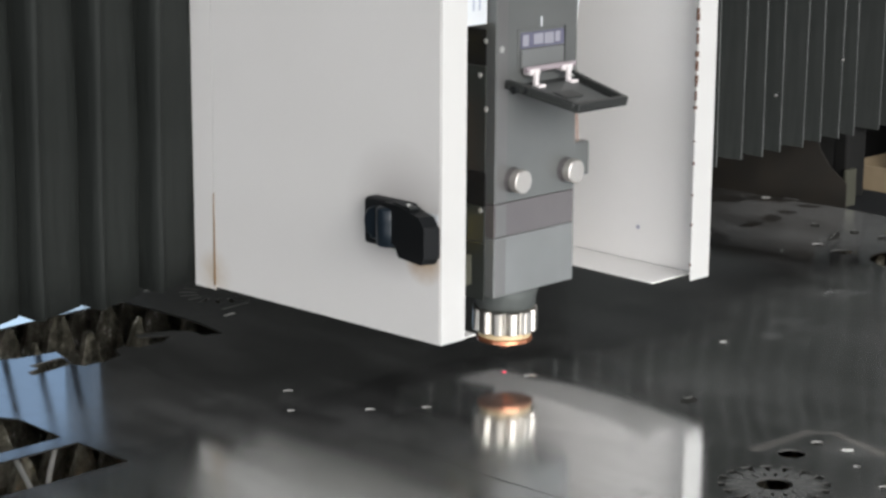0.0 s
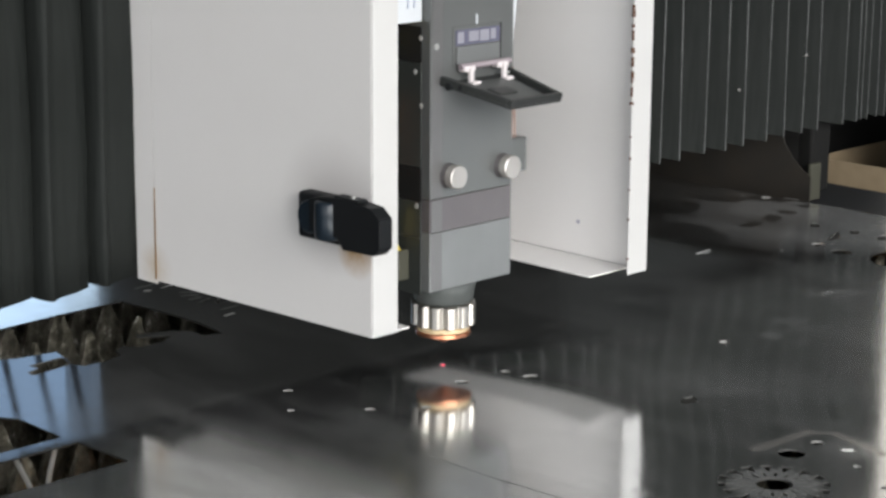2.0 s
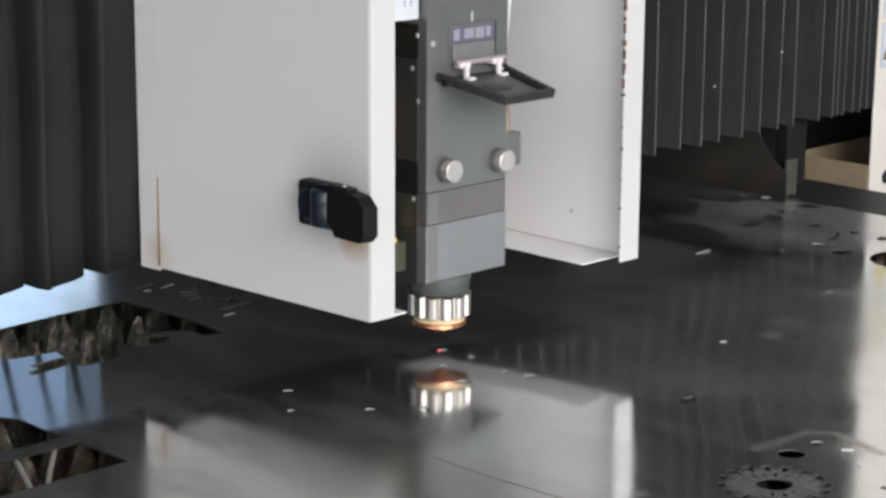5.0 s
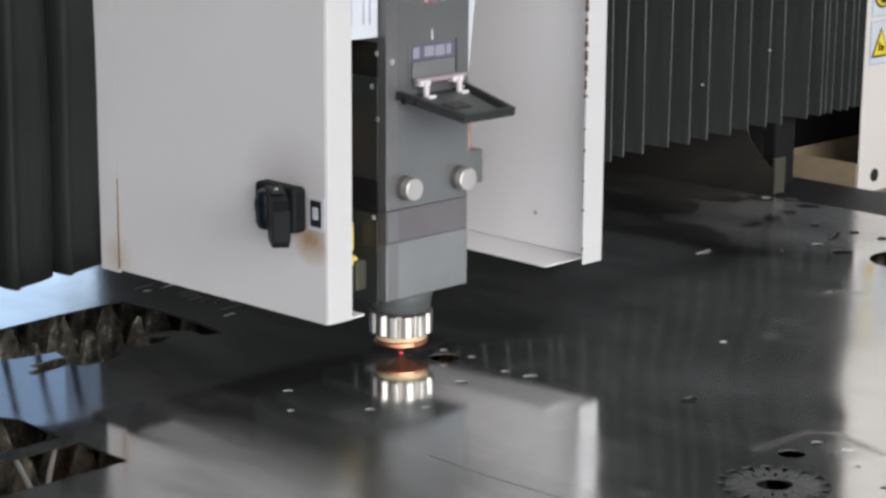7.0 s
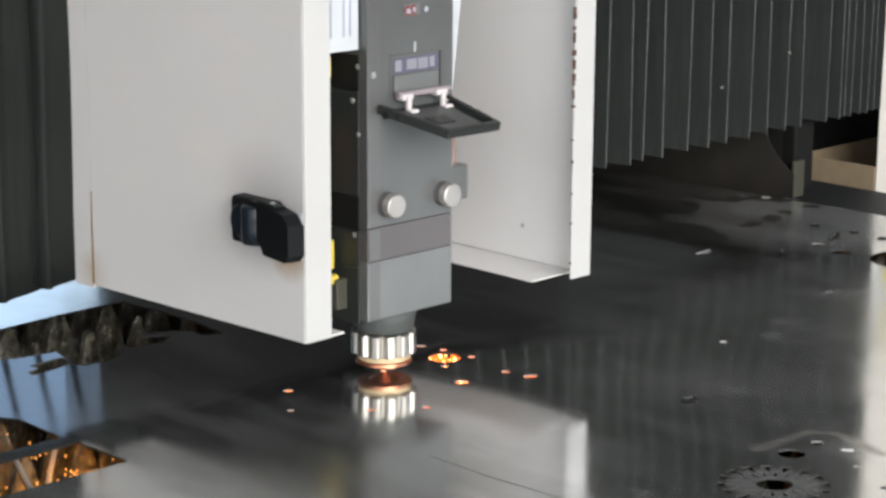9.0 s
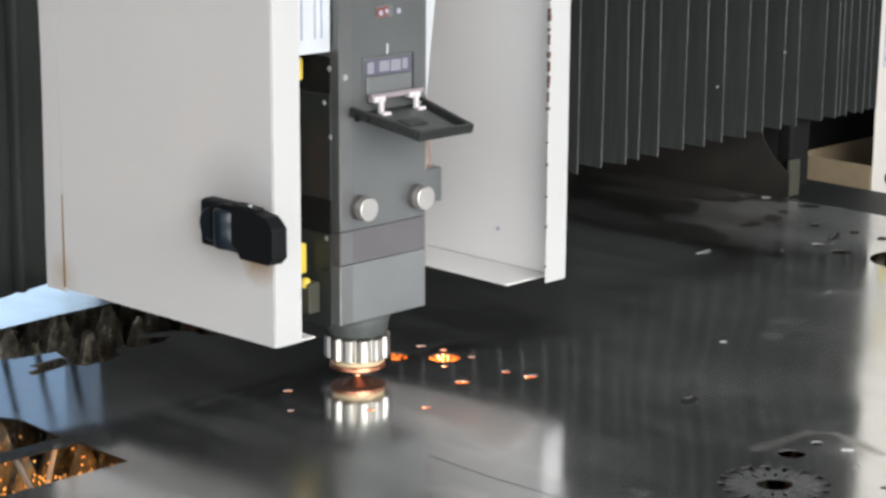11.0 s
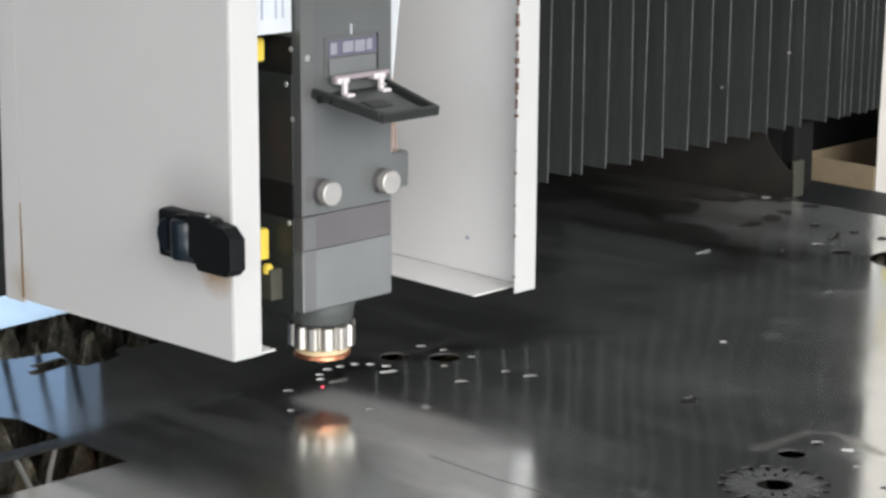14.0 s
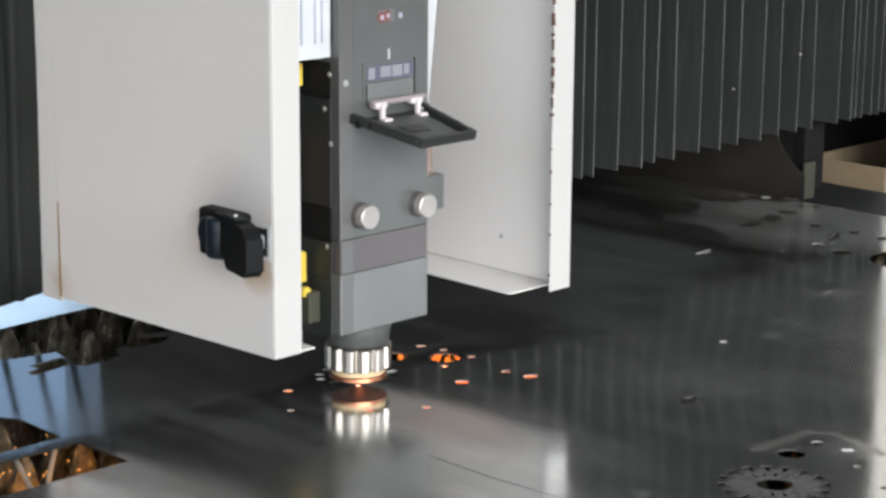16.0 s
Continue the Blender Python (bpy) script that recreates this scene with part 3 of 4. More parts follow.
# Added black plate: stands in for the dark gap behind the tray.
part("dark_backing", boxed((1.836, 1.430, -0.033), (2.30, 1.440, 0.10), 0.001), DARKSTEEL, gantry)
part("foot_block", boxed((1.7895, 1.2950, -0.009), (1.8080, 1.2998, 0.030), 0.0015), GREENSTEEL, gantry, "greenish worn steel block")
panel = part("end_cover", boxed((1.9550, 1.302, -0.0345), (2.30, 1.304, 0.62), 0.0008), CREAM, gantry, "cream sheet-metal end cover with warning labels")
tray = part("tray_side", boxed((1.9535, 1.3045, -0.0375), (1.9560, 1.408, 0.001), 0.0006), BEIGE, gantry, "soiled beige tray side")
part("tray_back", boxed((1.9565, 1.406, -0.0375), (2.30, 1.408, 0.001), 0.0006), BEIGE, gantry)
part("tray_floor", boxed((1.960, 1.304, -0.0375), (2.30, 1.406, -0.036), 0.0), BEIGE, gantry)


def face_plate(x0, x1, z0, z1, y, thick=0.0004):
    return boxed((x0, y - thick, z0), (x1, y, z1))


def tri_plate(cx, z0, w, h, y, thick=0.0004):
    return prism([(cx - w / 2, z0), (cx + w / 2, z0), (cx, z0 + h)], y - thick, y, "y")


part("cable_hole", turned([(0.0075, 1.3012), (0.0075, 1.3019)], 24, (1.9861, 0, -0.0158), "y"), SIGNBLACK, panel)
for k, z in enumerate((0.1097, 0.1630)):
    lab = part("warning_label", face_plate(1.9632, 2.055, z, z + 0.0495, 1.3017), LABELWHITE, panel, "white label with a yellow warning sign")
    for a, b, c, d in ((1.9640, 2.054, z + 0.0008, z + 0.0016), (1.9640, 2.054, z + 0.0480, z + 0.0488), (1.9640, 1.9648, z + 0.0016, z + 0.0480)):
        part("border_line", face_plate(a, b, c, d, 1.3012), LABELBLUE, lab)
    if k == 0:
        part("sign_rim", tri_plate(1.9835, z + 0.0085, 0.034, 0.033, 1.3012), SIGNBLACK, lab)
        part("sign_face", tri_plate(1.9835, z + 0.0108, 0.027, 0.0265, 1.3007), SIGNYELLOW, lab)
    else:
        part("sign_rim", turned([(0.0165, 1.3008), (0.0165, 1.3012)], 32, (1.9835, 0, z + 0.026), "y"), SIGNBLACK, lab)
        part("sign_face", turned([(0.0138, 1.3003), (0.0138, 1.3007)], 32, (1.9835, 0, z + 0.026), "y"), SIGNYELLOW, lab)
    part("sign_mark", face_plate(1.9785, 1.9815, z + 0.0155, z + 0.0255, 1.3002), SIGNBLACK, lab)
    part("sign_mark", face_plate(1.9830, 1.9885, z + 0.0150, z + 0.0215, 1.3002), SIGNBLACK, lab)
    for i in range(4):
        part("text_bar", face_plate(2.006, 2.046 - 0.006 * (i % 2), z + 0.012 + 0.008 * i, z + 0.0145 + 0.008 * i, 1.3012), SIGNBLACK, lab)


# ---------------------------------------------------------------- the bellows
def pleat_mesh(half, depth, z0, z1, ridge=0.0012, worn=True):
    """One fold: two stiff flaps that run back from a worn front edge, a little wavy at the hem."""
    bm = bmesh.new()
    pts = [(-half, depth), (-ridge, 0.0006), (ridge, 0.0006), (half, depth), (half - 0.001, depth + 0.001), (0, 0.003), (-half + 0.001, depth + 0.001)]
    rows = []
    for s in range(9):
        z = z0 + (z1 - z0) * s / 8
        rows.append([bm.verts.new((x + 0.0010 * math.sin(7 * z + 3 * half), y, z + (0.004 * y / depth if s == 0 else 0))) for x, y in pts])
    for a, b in zip(rows, rows[1:]):
        for i in range(len(pts)):
            j = (i + 1) % len(pts)
            f = bm.faces.new((a[i], a[j], b[j], b[i]))
            if i == 1 and worn:
                f.material_index = 1
    bm.faces.new(rows[0])
    bm.faces.new(rows[-1])
    return finish("pleat", bm, [BELLOWS, BELLOWEDGE])


def panel_pleat_mesh(half, z0, z1):
    """One stretched fold: a soft rounded ridge beside a deep groove, and a slack panel with a sagging hem."""
    bm = bmesh.new()
    front = [(-1.0, 0.038), (-0.86, 0.036), (-0.84, 0.010), (-0.78, 0.0022), (-0.70, 0.0), (-0.60, 0.0010), (-0.50, 0.0042), (-0.30, 0.0058), (0.30, 0.0080), (0.72, 0.0115), (0.84, 0.0165), (0.88, 0.036), (1.0, 0.038)]
    pts = [(u * half, y) for u, y in front]
    pts += [(x, 0.0405) for x, _ in reversed(pts)]
    n = len(pts)
    rows = []
    for s in range(17):
        f = s / 16
        z = z0 + (z1 - z0) * f
        row = []
        for x, y in pts:
            sag = 0.0014 - 0.0012 * math.cos(x / half * 1.5) + 0.0010 * x / half if s == 0 else 0.0
            slack = 0.0016 * math.sin(19 * z + 60 * x) * (1.0 if y < 0.03 else 0.0)
            row.append(bm.verts.new((x + 0.0012 * math.sin(7 * z), y + slack, z + sag)))
        rows.append(row)
    for a, b in zip(rows, rows[1:]):
        for i in range(n):
            j = (i + 1) % n
            bm.faces.new((a[i], a[j], b[j], b[i]))
    bm.faces.new(rows[0])
    bm.faces.new(rows[-1])
    return finish("pleat", bm, [BELLOWS], True)


right_bellows = thing("bellows", "black pleated bellows with worn fold edges beside the head", "bellows", "bellows of the gantry")
left_bellows = thing("bellows", "black stretched pleated bellows hanging close over the sheet", "bellows", "bellows of the gantry")
fold_wide = pleat_mesh(0.0225, 0.0320, 0.0682, 0.60, 0.0006)
fold_mid = pleat_mesh(0.0160, 0.0228, 0.0682, 0.60, 0.0006)
fold_tight = pleat_mesh(0.0085, 0.0121, 0.0682, 0.60, 0.0005)
fold_left = panel_pleat_mesh(0.0275, 0.0622, 0.60)
BELL_Y = 1.2757
RIGHT_FOLDS = [1.168, 1.200, 1.226, 1.262, 1.290, 1.322, 1.352, 1.384, 1.416, 1.432, 1.464, 1.498, 1.517, 1.548, 1.586, 1.617, 1.644, 1.683,
               1.714, 1.744, 1.769, 1.813, 1.839, 1.849, 1.860, 1.875, 1.888, 1.902, 1.916]
pleats = []
for k, x in enumerate(RIGHT_FOLDS):
    gap = x - RIGHT_FOLDS[max(k - 1, 0)]
    ob = new("pleat", fold_tight if 0 < gap < 0.017 else fold_wide if gap > 0.034 else fold_mid)
    ob.parent = right_bellows
    ob.rotation_euler = (0, radians(0.75 * math.sin(2.7 * k + 0.6)), radians(2.5 * math.sin(1.9 * k)))
    ob.location = (x - 0.068 * radians(0.75 * math.sin(2.7 * k + 0.6)), 0.0012 * math.sin(5.0 * k), 0.009 * (x - 1.416) + 0.0008 * math.sin(3.3 * k))
for x, z in ((1.6350, 0.1265), (1.7440, 0.150)):
    part("speck", boxed((x - 0.0016, -0.0012, z), (x + 0.0012, 0.0004, z + 0.0018), 0.0003), KNOB, right_bellows)
for k in range(24):
    ob = new("pleat", fold_left)
    ob.parent = left_bellows
    pleats.append((ob, 0.9715 - 0.0517 * k, 0.0018 * math.sin(2.1 * k)))

# ---------------------------------------------------------------- the head's cover
cover = thing("head_cover", "cream-white sheet-metal cover plates beside the cutting head", "machine cover")
TOP = 0.60
left_plate = part("side_plate", prism([(0.9458, -0.4005), (0.9473, -0.4005), (0.9393, -0.1775), (0.9378, -0.1775)], 0.0648, TOP), WHITE_DIM_STAINED, cover, "cream-white side plate, darker and brown-stained round its latch")
part("front_flange", boxed((0.9461, -0.4020, 0.0645), (0.9692, -0.4005, TOP), 0.0007), WHITE_DIM, left_plate)
part("bottom_flange", boxed((0.9475, -0.3985, 0.0640), (0.9835, -0.1800, 0.0652), 0.0003), WHITE, left_plate)
part("rear_strip", prism([(0.9378, -0.1768), (0.9393, -0.1768), (0.9386, -0.1545), (0.9371, -0.1545)], 0.0625, TOP), WHITE_DIM_STAINED, left_plate)
part("rust_run", prism([(-0.1776, 0.066), (-0.1755, 0.066), (-0.1766, 0.135), (-0.1772, 0.135)], 0.9372, 0.9377, "x"), RUST, left_plate)
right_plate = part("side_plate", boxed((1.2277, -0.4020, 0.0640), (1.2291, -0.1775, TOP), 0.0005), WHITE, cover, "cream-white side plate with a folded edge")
part("front_flange", boxed((1.2070, -0.4035, 0.0632), (1.2291, -0.4020, TOP), 0.0007), WHITE_DIM, right_plate)
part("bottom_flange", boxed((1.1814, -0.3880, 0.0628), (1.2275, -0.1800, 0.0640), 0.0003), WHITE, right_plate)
chips = random.Random(11)
z = 0.075
while z < 0.42:
    dense = z > 0.185
    h = chips.uniform(0.002, 0.010) if dense else chips.uniform(0.001, 0.003)
    part("rust_chip", boxed((1.2064 - chips.uniform(0, 0.0010 if dense else 0.0003), -0.4036, z), (1.2072 + (chips.uniform(0, 0.0012) if dense else 0), -0.4021, z + h)), RUSTDARK, right_plate)
    z += h + (chips.uniform(0.0003, 0.006) if dense else chips.uniform(0.008, 0.03))
part("back_plate", boxed((0.9500, -0.1850, 0.30), (1.2270, -0.1835, TOP), 0.0004), WHITE, cover)
part("screw", turned([(0.0016, 1.2268), (0.0016, 1.2276)], 10, (0, -0.335, 0.0905), "x"), PALE, right_plate)

# quarter-turn latch on the side plate
latch_base = part("latch_base", boxed((0.9320, -0.3830, 0.1270), (0.9450, -0.3420, 0.1590), 0.003), BLACK, cover, "black plastic latch base")
part("latch_barrel", turned([(0.0105, 0.9270), (0.0115, 0.9280), (0.0115, 0.9319)], 24, (0, -0.3590, 0.1440), "x"), BLUEBLACK, latch_base)
part("latch_plate", boxed((0.9447, -0.4000, 0.1295), (0.9453, -0.3840, 0.1530), 0.0), LABELWHITE, cover, "white framed latch marking")
part("latch_mark", boxed((0.9442, -0.3975, 0.1325), (0.9446, -0.3870, 0.1505)), SIGNBLACK, cover)
part("latch_mark_centre", boxed((0.9437, -0.3950, 0.1375), (0.9441, -0.3895, 0.1460)), LABELWHITE, cover)
PIVOT = (0.9340, -0.3690, 0.1455)
handle = part("latch_handle", prism([(0.003, 0.0130), (-0.012, 0.0165), (-0.030, 0.0175), (-0.057, 0.0150), (-0.0635, 0.0100), (-0.0635, -0.0120), (-0.060, -0.0155), (-0.030, -0.0165), (-0.024, -0.0090), (0.003, -0.0085)], -0.012, -0.001, "x"), BLACK, cover, "black swinging lever of the latch")
handle.location = PIVOT
part("lever_barrel", turned([(0.0080, -0.0125), (0.0092, -0.0112), (0.0092, 0.0118), (0.0080, 0.0132)], 24, (-0.0085, -0.0120, 0)), BLUEBLACK, handle, smooth=True)
part("lever_end", boxed((-0.0125, -0.0652, -0.0115), (-0.0005, -0.0637, 0.0095), 0.0010), BLACK, handle)
part("lever_top", boxed((-0.0110, -0.0440, 0.0168), (-0.0025, -0.0200, 0.0184), 0.0006), GREYPLASTIC, handle)
part("lever_screw", turned([(0.0018, 0.0184), (0.0014, 0.0192)], 10, (-0.0070, -0.0350, 0)), SCREW, handle)

# ---------------------------------------------------------------- the cutting head
head = thing("laser_cutter", "grey anodised laser cutting head with a copper nozzle over the sheet", "laser cutter")
X0, X1, Y0, YB = 1.0479, 1.1320, -0.3525, -0.2780


def block(name, z0, z1, material, label="", inset=0.0, parent=head):
    return part(name, boxed((X0 + inset, Y0 + inset, z0), (X1 - inset, YB, z1), 0.0006), material, parent, label)


lower = block("lower_block", 0.0690, 0.1122, ANOD_LIGHT, "light grey anodised lower block")
middle = block("middle_block", 0.1124, 0.1366, ANOD_DARK, "darker brownish anodised middle block", 0.0002)
upper = block("upper_block", 0.1370, 0.5600, ANOD, "grey anodised upper body")
for z0, z1 in ((0.0700, 0.1112), (0.1130, 0.1360), (0.1378, 0.5590)):
    part("corner_strip", boxed((X0 + 0.0014, Y0 - 0.0003, z0), (X0 + 0.0118, Y0 - 0.0001, z1), 0.0002), ANOD_STRIP, head)
# dark side cladding, with its seams and screws
for z0, z1, m in ((0.0660, 0.1075, BLACKBODY), (0.1078, 0.1340, BLACKBODY), (0.1344, 0.1590, DARKSTEEL), (0.1594, 0.2340, BLACKBODY), (0.2344, 0.2600, DARKSTEEL)):
    part("side_cladding", boxed((X0 - 0.0012, -0.3440, z0), (X0 - 0.0001, -0.2790, z1), 0.0004), m, head)
for y, z in ((-0.3386, 0.2276), (-0.3448, 0.2042), (-0.3401, 0.1313), (-0.3440, 0.2520)):
    part("screw", turned([(0.0016, X0 - 0.0018), (0.0020, X0 - 0.0014)], 12, (0, y, z), "x"), SCREW, head)
part("screw", turned([(0.0020, Y0 - 0.0010), (0.0025, Y0 - 0.0001)], 12, (1.0533, 0, 0.2462), "y"), SCREW, head)
part("side_fitting", boxed((X0 - 0.012, -0.3330, 0.0760), (X0 - 0.0014, -0.3150, 0.0985), 0.0012), GREENSTEEL, head, "grey fitting on the side")
mount = part("mounting_block", boxed((1.0560, -0.2778, 0.075), (1.1240, -0.1880, 0.56), 0.002), BLACKBODY, head, "black mounting block")
label = part("data_label", boxed((1.0060, -0.3450, 0.2640), (1.0466, -0.3435, 0.3900), 0.0003), LABELWHITE, head, "white data label on a bracket")
for i, x in enumerate((1.012, 1.024, 1.030)):
    part("text_bar", boxed((x + 0.008, -0.3456, 0.274), (x + 0.0092, -0.3451, 0.375 - 0.02 * i)), PALEBAR, label)
# window and its swung-down flap
part("window_frame", boxed((1.0690, Y0 - 0.0008, 0.2300), (1.1200, Y0 - 0.0001, 0.2585), 0.0003), ANOD, head)
part("window_glass", boxed((1.0715, Y0 - 0.0014, 0.2450), (1.1165, Y0 - 0.0009, 0.2560), 0.0002), plain("violet_scale", (0.13, 0.13, 0.18), 0.2), head, "violet scale behind a small window")
for i, w in enumerate((0.0060, 0.0100, 0.0095, 0.0050)):
    part("scale_mark", boxed((1.0730 + 0.0112 * i, Y0 - 0.0019, 0.2466 + 0.0006 * (i % 2)), (1.0730 + 0.0112 * i + w, Y0 - 0.0015, 0.2545)), PALEMARK, head)
part("window_drawer", boxed((1.0715, Y0 - 0.0030, 0.2320), (1.1150, Y0 - 0.0009, 0.2442), 0.0006), ANOD_LIGHT, head)
# Shadow line beside the window frame, drawn as a thin black strip.
part("frame_shadow", boxed((1.1166, Y0 - 0.0012, 0.2330), (1.1182, Y0 - 0.0009, 0.2580)), SIGNBLACK, head)
part("index_line", boxed((1.0928, Y0 - 0.0006, 0.2590), (1.0942, Y0 - 0.0001, 0.2660)), LABELWHITE, head)
emblem = part("emblem", face_plate(1.0822, 1.0985, 0.2848, 0.2930, Y0 - 0.0001), ANOD_LIGHT, head, "small worn red and white emblem")
for x, z, r in ((1.0862, 0.2885, 0.0035), (1.0918, 0.2894, 0.0032)):
    ring = part("emblem_ring", turned([(r, Y0 - 0.0008), (r, Y0 - 0.0005)], 20, (x, 0, z), "y"), LOGORED, emblem)
    part("emblem_eye", turned([(r * 0.55, Y0 - 0.0012), (r * 0.55, Y0 - 0.0009)], 16, (x + 0.0004, 0, z - 0.0003), "y"), PALE, ring)
part("emblem_bar", face_plate(1.0845, 1.0945, 0.2850, 0.2858, Y0 - 0.0006), LOGORED, emblem)
part("emblem_dot", turned([(0.0020, Y0 - 0.0006), (0.0020, Y0 - 0.0001)], 12, (1.1045, 0, 0.2882), "y"), PALE, emblem)
tilt = pose(0, Y0 - 0.001, 0.2240, 14.5, 0, 0)


def flap_plate(outline, z0, z1):
    bm = prism(outline, z0, z1)
    bmesh.ops.bevel(bm, geom=list(bm.edges), offset=0.0004, segments=1, affect="EDGES")
    bm.transform(tilt)
    return bm


flap = part("flap", flap_plate([(1.0560, -0.0005), (1.0745, -0.0545), (1.1265, -0.0545), (1.1265, -0.0005)], -0.0052, -0.0034), FLAPDARK, head, "open smoky black flap")
for rim in ([(1.0745, -0.0545), (1.1265, -0.0545), (1.1265, -0.0505), (1.0732, -0.0505)], [(1.0560, -0.0005), (1.0732, -0.0505), (1.0772, -0.0505), (1.0600, -0.0005)], [(1.1228, -0.0505), (1.1265, -0.0505), (1.1265, -0.0005), (1.1228, -0.0005)]):
    part("flap_rim", flap_plate(rim, -0.0034, 0.0014), FLAPDARK, flap)
part("flap_pad", flap_plate([(1.0665, -0.0080), (1.0790, -0.0470), (1.1190, -0.0470), (1.1190, -0.0080)], -0.0034, -0.0025), FLAPGREY, flap, "grey padded inside of the flap")
part("flap_stop", flap_plate([(1.0800, -0.0240), (1.0830, -0.0360), (1.1000, -0.0360), (1.1000, -0.0240)], -0.0025, -0.0016), FLAPDARK, flap)
part("flap_screw", turned([(0.0018, 0.0016), (0.0018, 0.0028)], 10, (1.1150, -0.3630, 0.2210)), SCREW, flap)
for x in (1.0740, 1.1080):
    part("clip", boxed((x, Y0 - 0.0085, 0.2265), (x + 0.0110, Y0 - 0.0010, 0.2310), 0.0012), CLEAR, flap, "clear plastic clip")
    part("clip_foot", boxed((x + 0.0035, Y0 - 0.0140, 0.2180), (x + 0.0110, Y0 - 0.0075, 0.2205), 0.0008), CLEAR, flap)
    part("clip_leg", boxed((x + 0.0035, Y0 - 0.0105, 0.2185), (x + 0.0075, Y0 - 0.0070, 0.2300), 0.0010), CLEAR, flap)
part("hinge_bar", tube([(1.0720, Y0 - 0.0055, 0.2305), (1.1230, Y0 - 0.0055, 0.2305)], 0.0022, 10), HINGE, flap)
for x in (1.0600, 1.0640):
    part("hinge_pin", turned([(0.0028, -0.003), (0.0028, 0.003)], 12, (x + 0.002 * 0, Y0 - 0.008 - (x - 1.06) * 1.6, 0.2185), "x"), GREYPLASTIC, flap)
# knobs
for x in (1.0663, 1.1222):
    knob = part("knob", turned([(0.0078, Y0 - 0.0112), (0.0086, Y0 - 0.0105), (0.0086, Y0 - 0.0046)], 36, (x, 0, 0.1526), "y"), KNOB, head, "round brushed steel knob")
    part("knob_collar", turned([(0.0080, Y0 - 0.0046), (0.0092, Y0 - 0.0001)], 28, (x, 0, 0.1526), "y"), ANOD_DARK, knob)
part("sensor_block", boxed((1.1322, -0.3480, 0.1440), (1.1530, -0.3280, 0.1695), 0.0010), ANOD, head, "small grey block beside the knob")
part("pale_bracket", prism([(1.150, 0.205), (1.1622, 0.205), (1.1725, 0.290), (1.1800, 0.360), (1.150, 0.360)], -0.3205, -0.3190, "y"), LABELWHITE, head, "pale slanted bracket plate")
part("sensor_cable", tube([(1.1445, -0.344, 0.168), (1.1435, -0.344, 0.185), (1.1425, -0.343, 0.205), (1.1428, -0.342, 0.222)], 0.0007), WIRE, head)
part("sensor_cable", tube([(1.140, -0.344, 0.168), (1.1405, -0.344, 0.19), (1.1385, -0.343, 0.21), (1.139, -0.342, 0.222)], 0.0013), WIRE, head)
# nozzle stack
NX, NY = 1.0899, -0.3244
part("neck", turned([(0.0205, 0.0511), (0.0222, 0.0530), (0.0228, 0.0600), (0.0255, 0.0688)], 40, (NX, NY, 0)), NECK, head, "dull grey tapered neck", True)
part("knurled_ring", turned([(0.0225, 0.0335), (0.0243, 0.0345), (0.0243, 0.0500), (0.0232, 0.0509)], 168, (NX, NY, 0), flute=12, depth=0.0032), CHROME, head, "bright fluted steel ring")
part("ceramic_ring", turned([(0.0185, 0.0288), (0.0195, 0.0295), (0.0195, 0.0334)], 40, (NX, NY, 0)), CERAMIC, head, "cream ceramic ring", True)
part("copper_disc", turned([(0.0150, 0.0252), (0.0205, 0.0262), (0.0205, 0.0287)], 40, (NX, NY, 0)), COPPER, head, "copper nozzle disc")
part("nozzle_tip", turned([(0.0016, 0.0192), (0.0030, 0.0194), (0.0085, 0.0230), (0.0120, 0.0251)], 32, (NX, NY, 0)), COPPER, head, "copper nozzle tip")
# cables behind the cover
part("yellow_plug", boxed((X0 - 0.014, -0.3245, 0.1040), (X0 - 0.006, -0.3170, 0.1260), 0.0015), YELLOW, head, "yellow plug")
part("brass_fitting", turned([(0.0035, 0.0950), (0.0040, 0.0990), (0.0025, 0.1015)], 12, (X0 - 0.010, -0.3270, 0)), YELLOW, head)
part("yellow_plug", boxed((X0 - 0.014, -0.3225, 0.2420), (X0 - 0.006, -0.3160, 0.2580), 0.0015), YELLOW, head)
part("orange_cable", tube([(X0 - 0.010, -0.316, 0.150), (X0 - 0.012, -0.318, 0.165), (X0 - 0.009, -0.315, 0.185), (X0 - 0.011, -0.316, 0.21)], 0.0022), ORANGE, head)

# ---------------------------------------------------------------- sparks
spark = thing("cutting_spark", "white-hot cutting spark under the nozzle", "spark")
bm = bmesh.new()
bmesh.ops.create_icosphere(bm, subdivisions=2, radius=0.0019)
part("spark_core", bm, HOTWHITE, spark, smooth=True)
rnd = random.Random(5)
bm = bmesh.new()
for i in range(7):
    a = rnd.uniform(0, 2 * math.pi)
    d = Vector((math.cos(a), math.sin(a), rnd.uniform(0.1, 0.6)))
    t = tube([d * 0.002, d * rnd.uniform(0.003, 0.005)], 0.0003, 4)
    me = bpy.data.meshes.new("streak")
    t.to_mesh(me)
    t.free()
    bm.from_mesh(me)
part("spark_streaks", bm, HOTORANGE, spark)

shower = thing("ember_shower", "orange embers falling beneath the sheet", "sparks")


def ember(bm, p, size=0.0012, tail=1.0):
    q = p + tail * Vector((rnd.uniform(-0.012, 0.012), rnd.uniform(-0.012, 0.012), -rnd.uniform(0.01, 0.03)))
    u, w = Vector((size, 0, 0)), Vector((0, size, 0))
    vs = [bm.verts.new(v) for v in (p + u, p + w, p - u, p - w, q)]
    for k in range(4):
        bm.faces.new((vs[k], vs[(k + 1) % 4], vs[4]))
    bm.faces.new(vs[:4])


bm = bmesh.new()
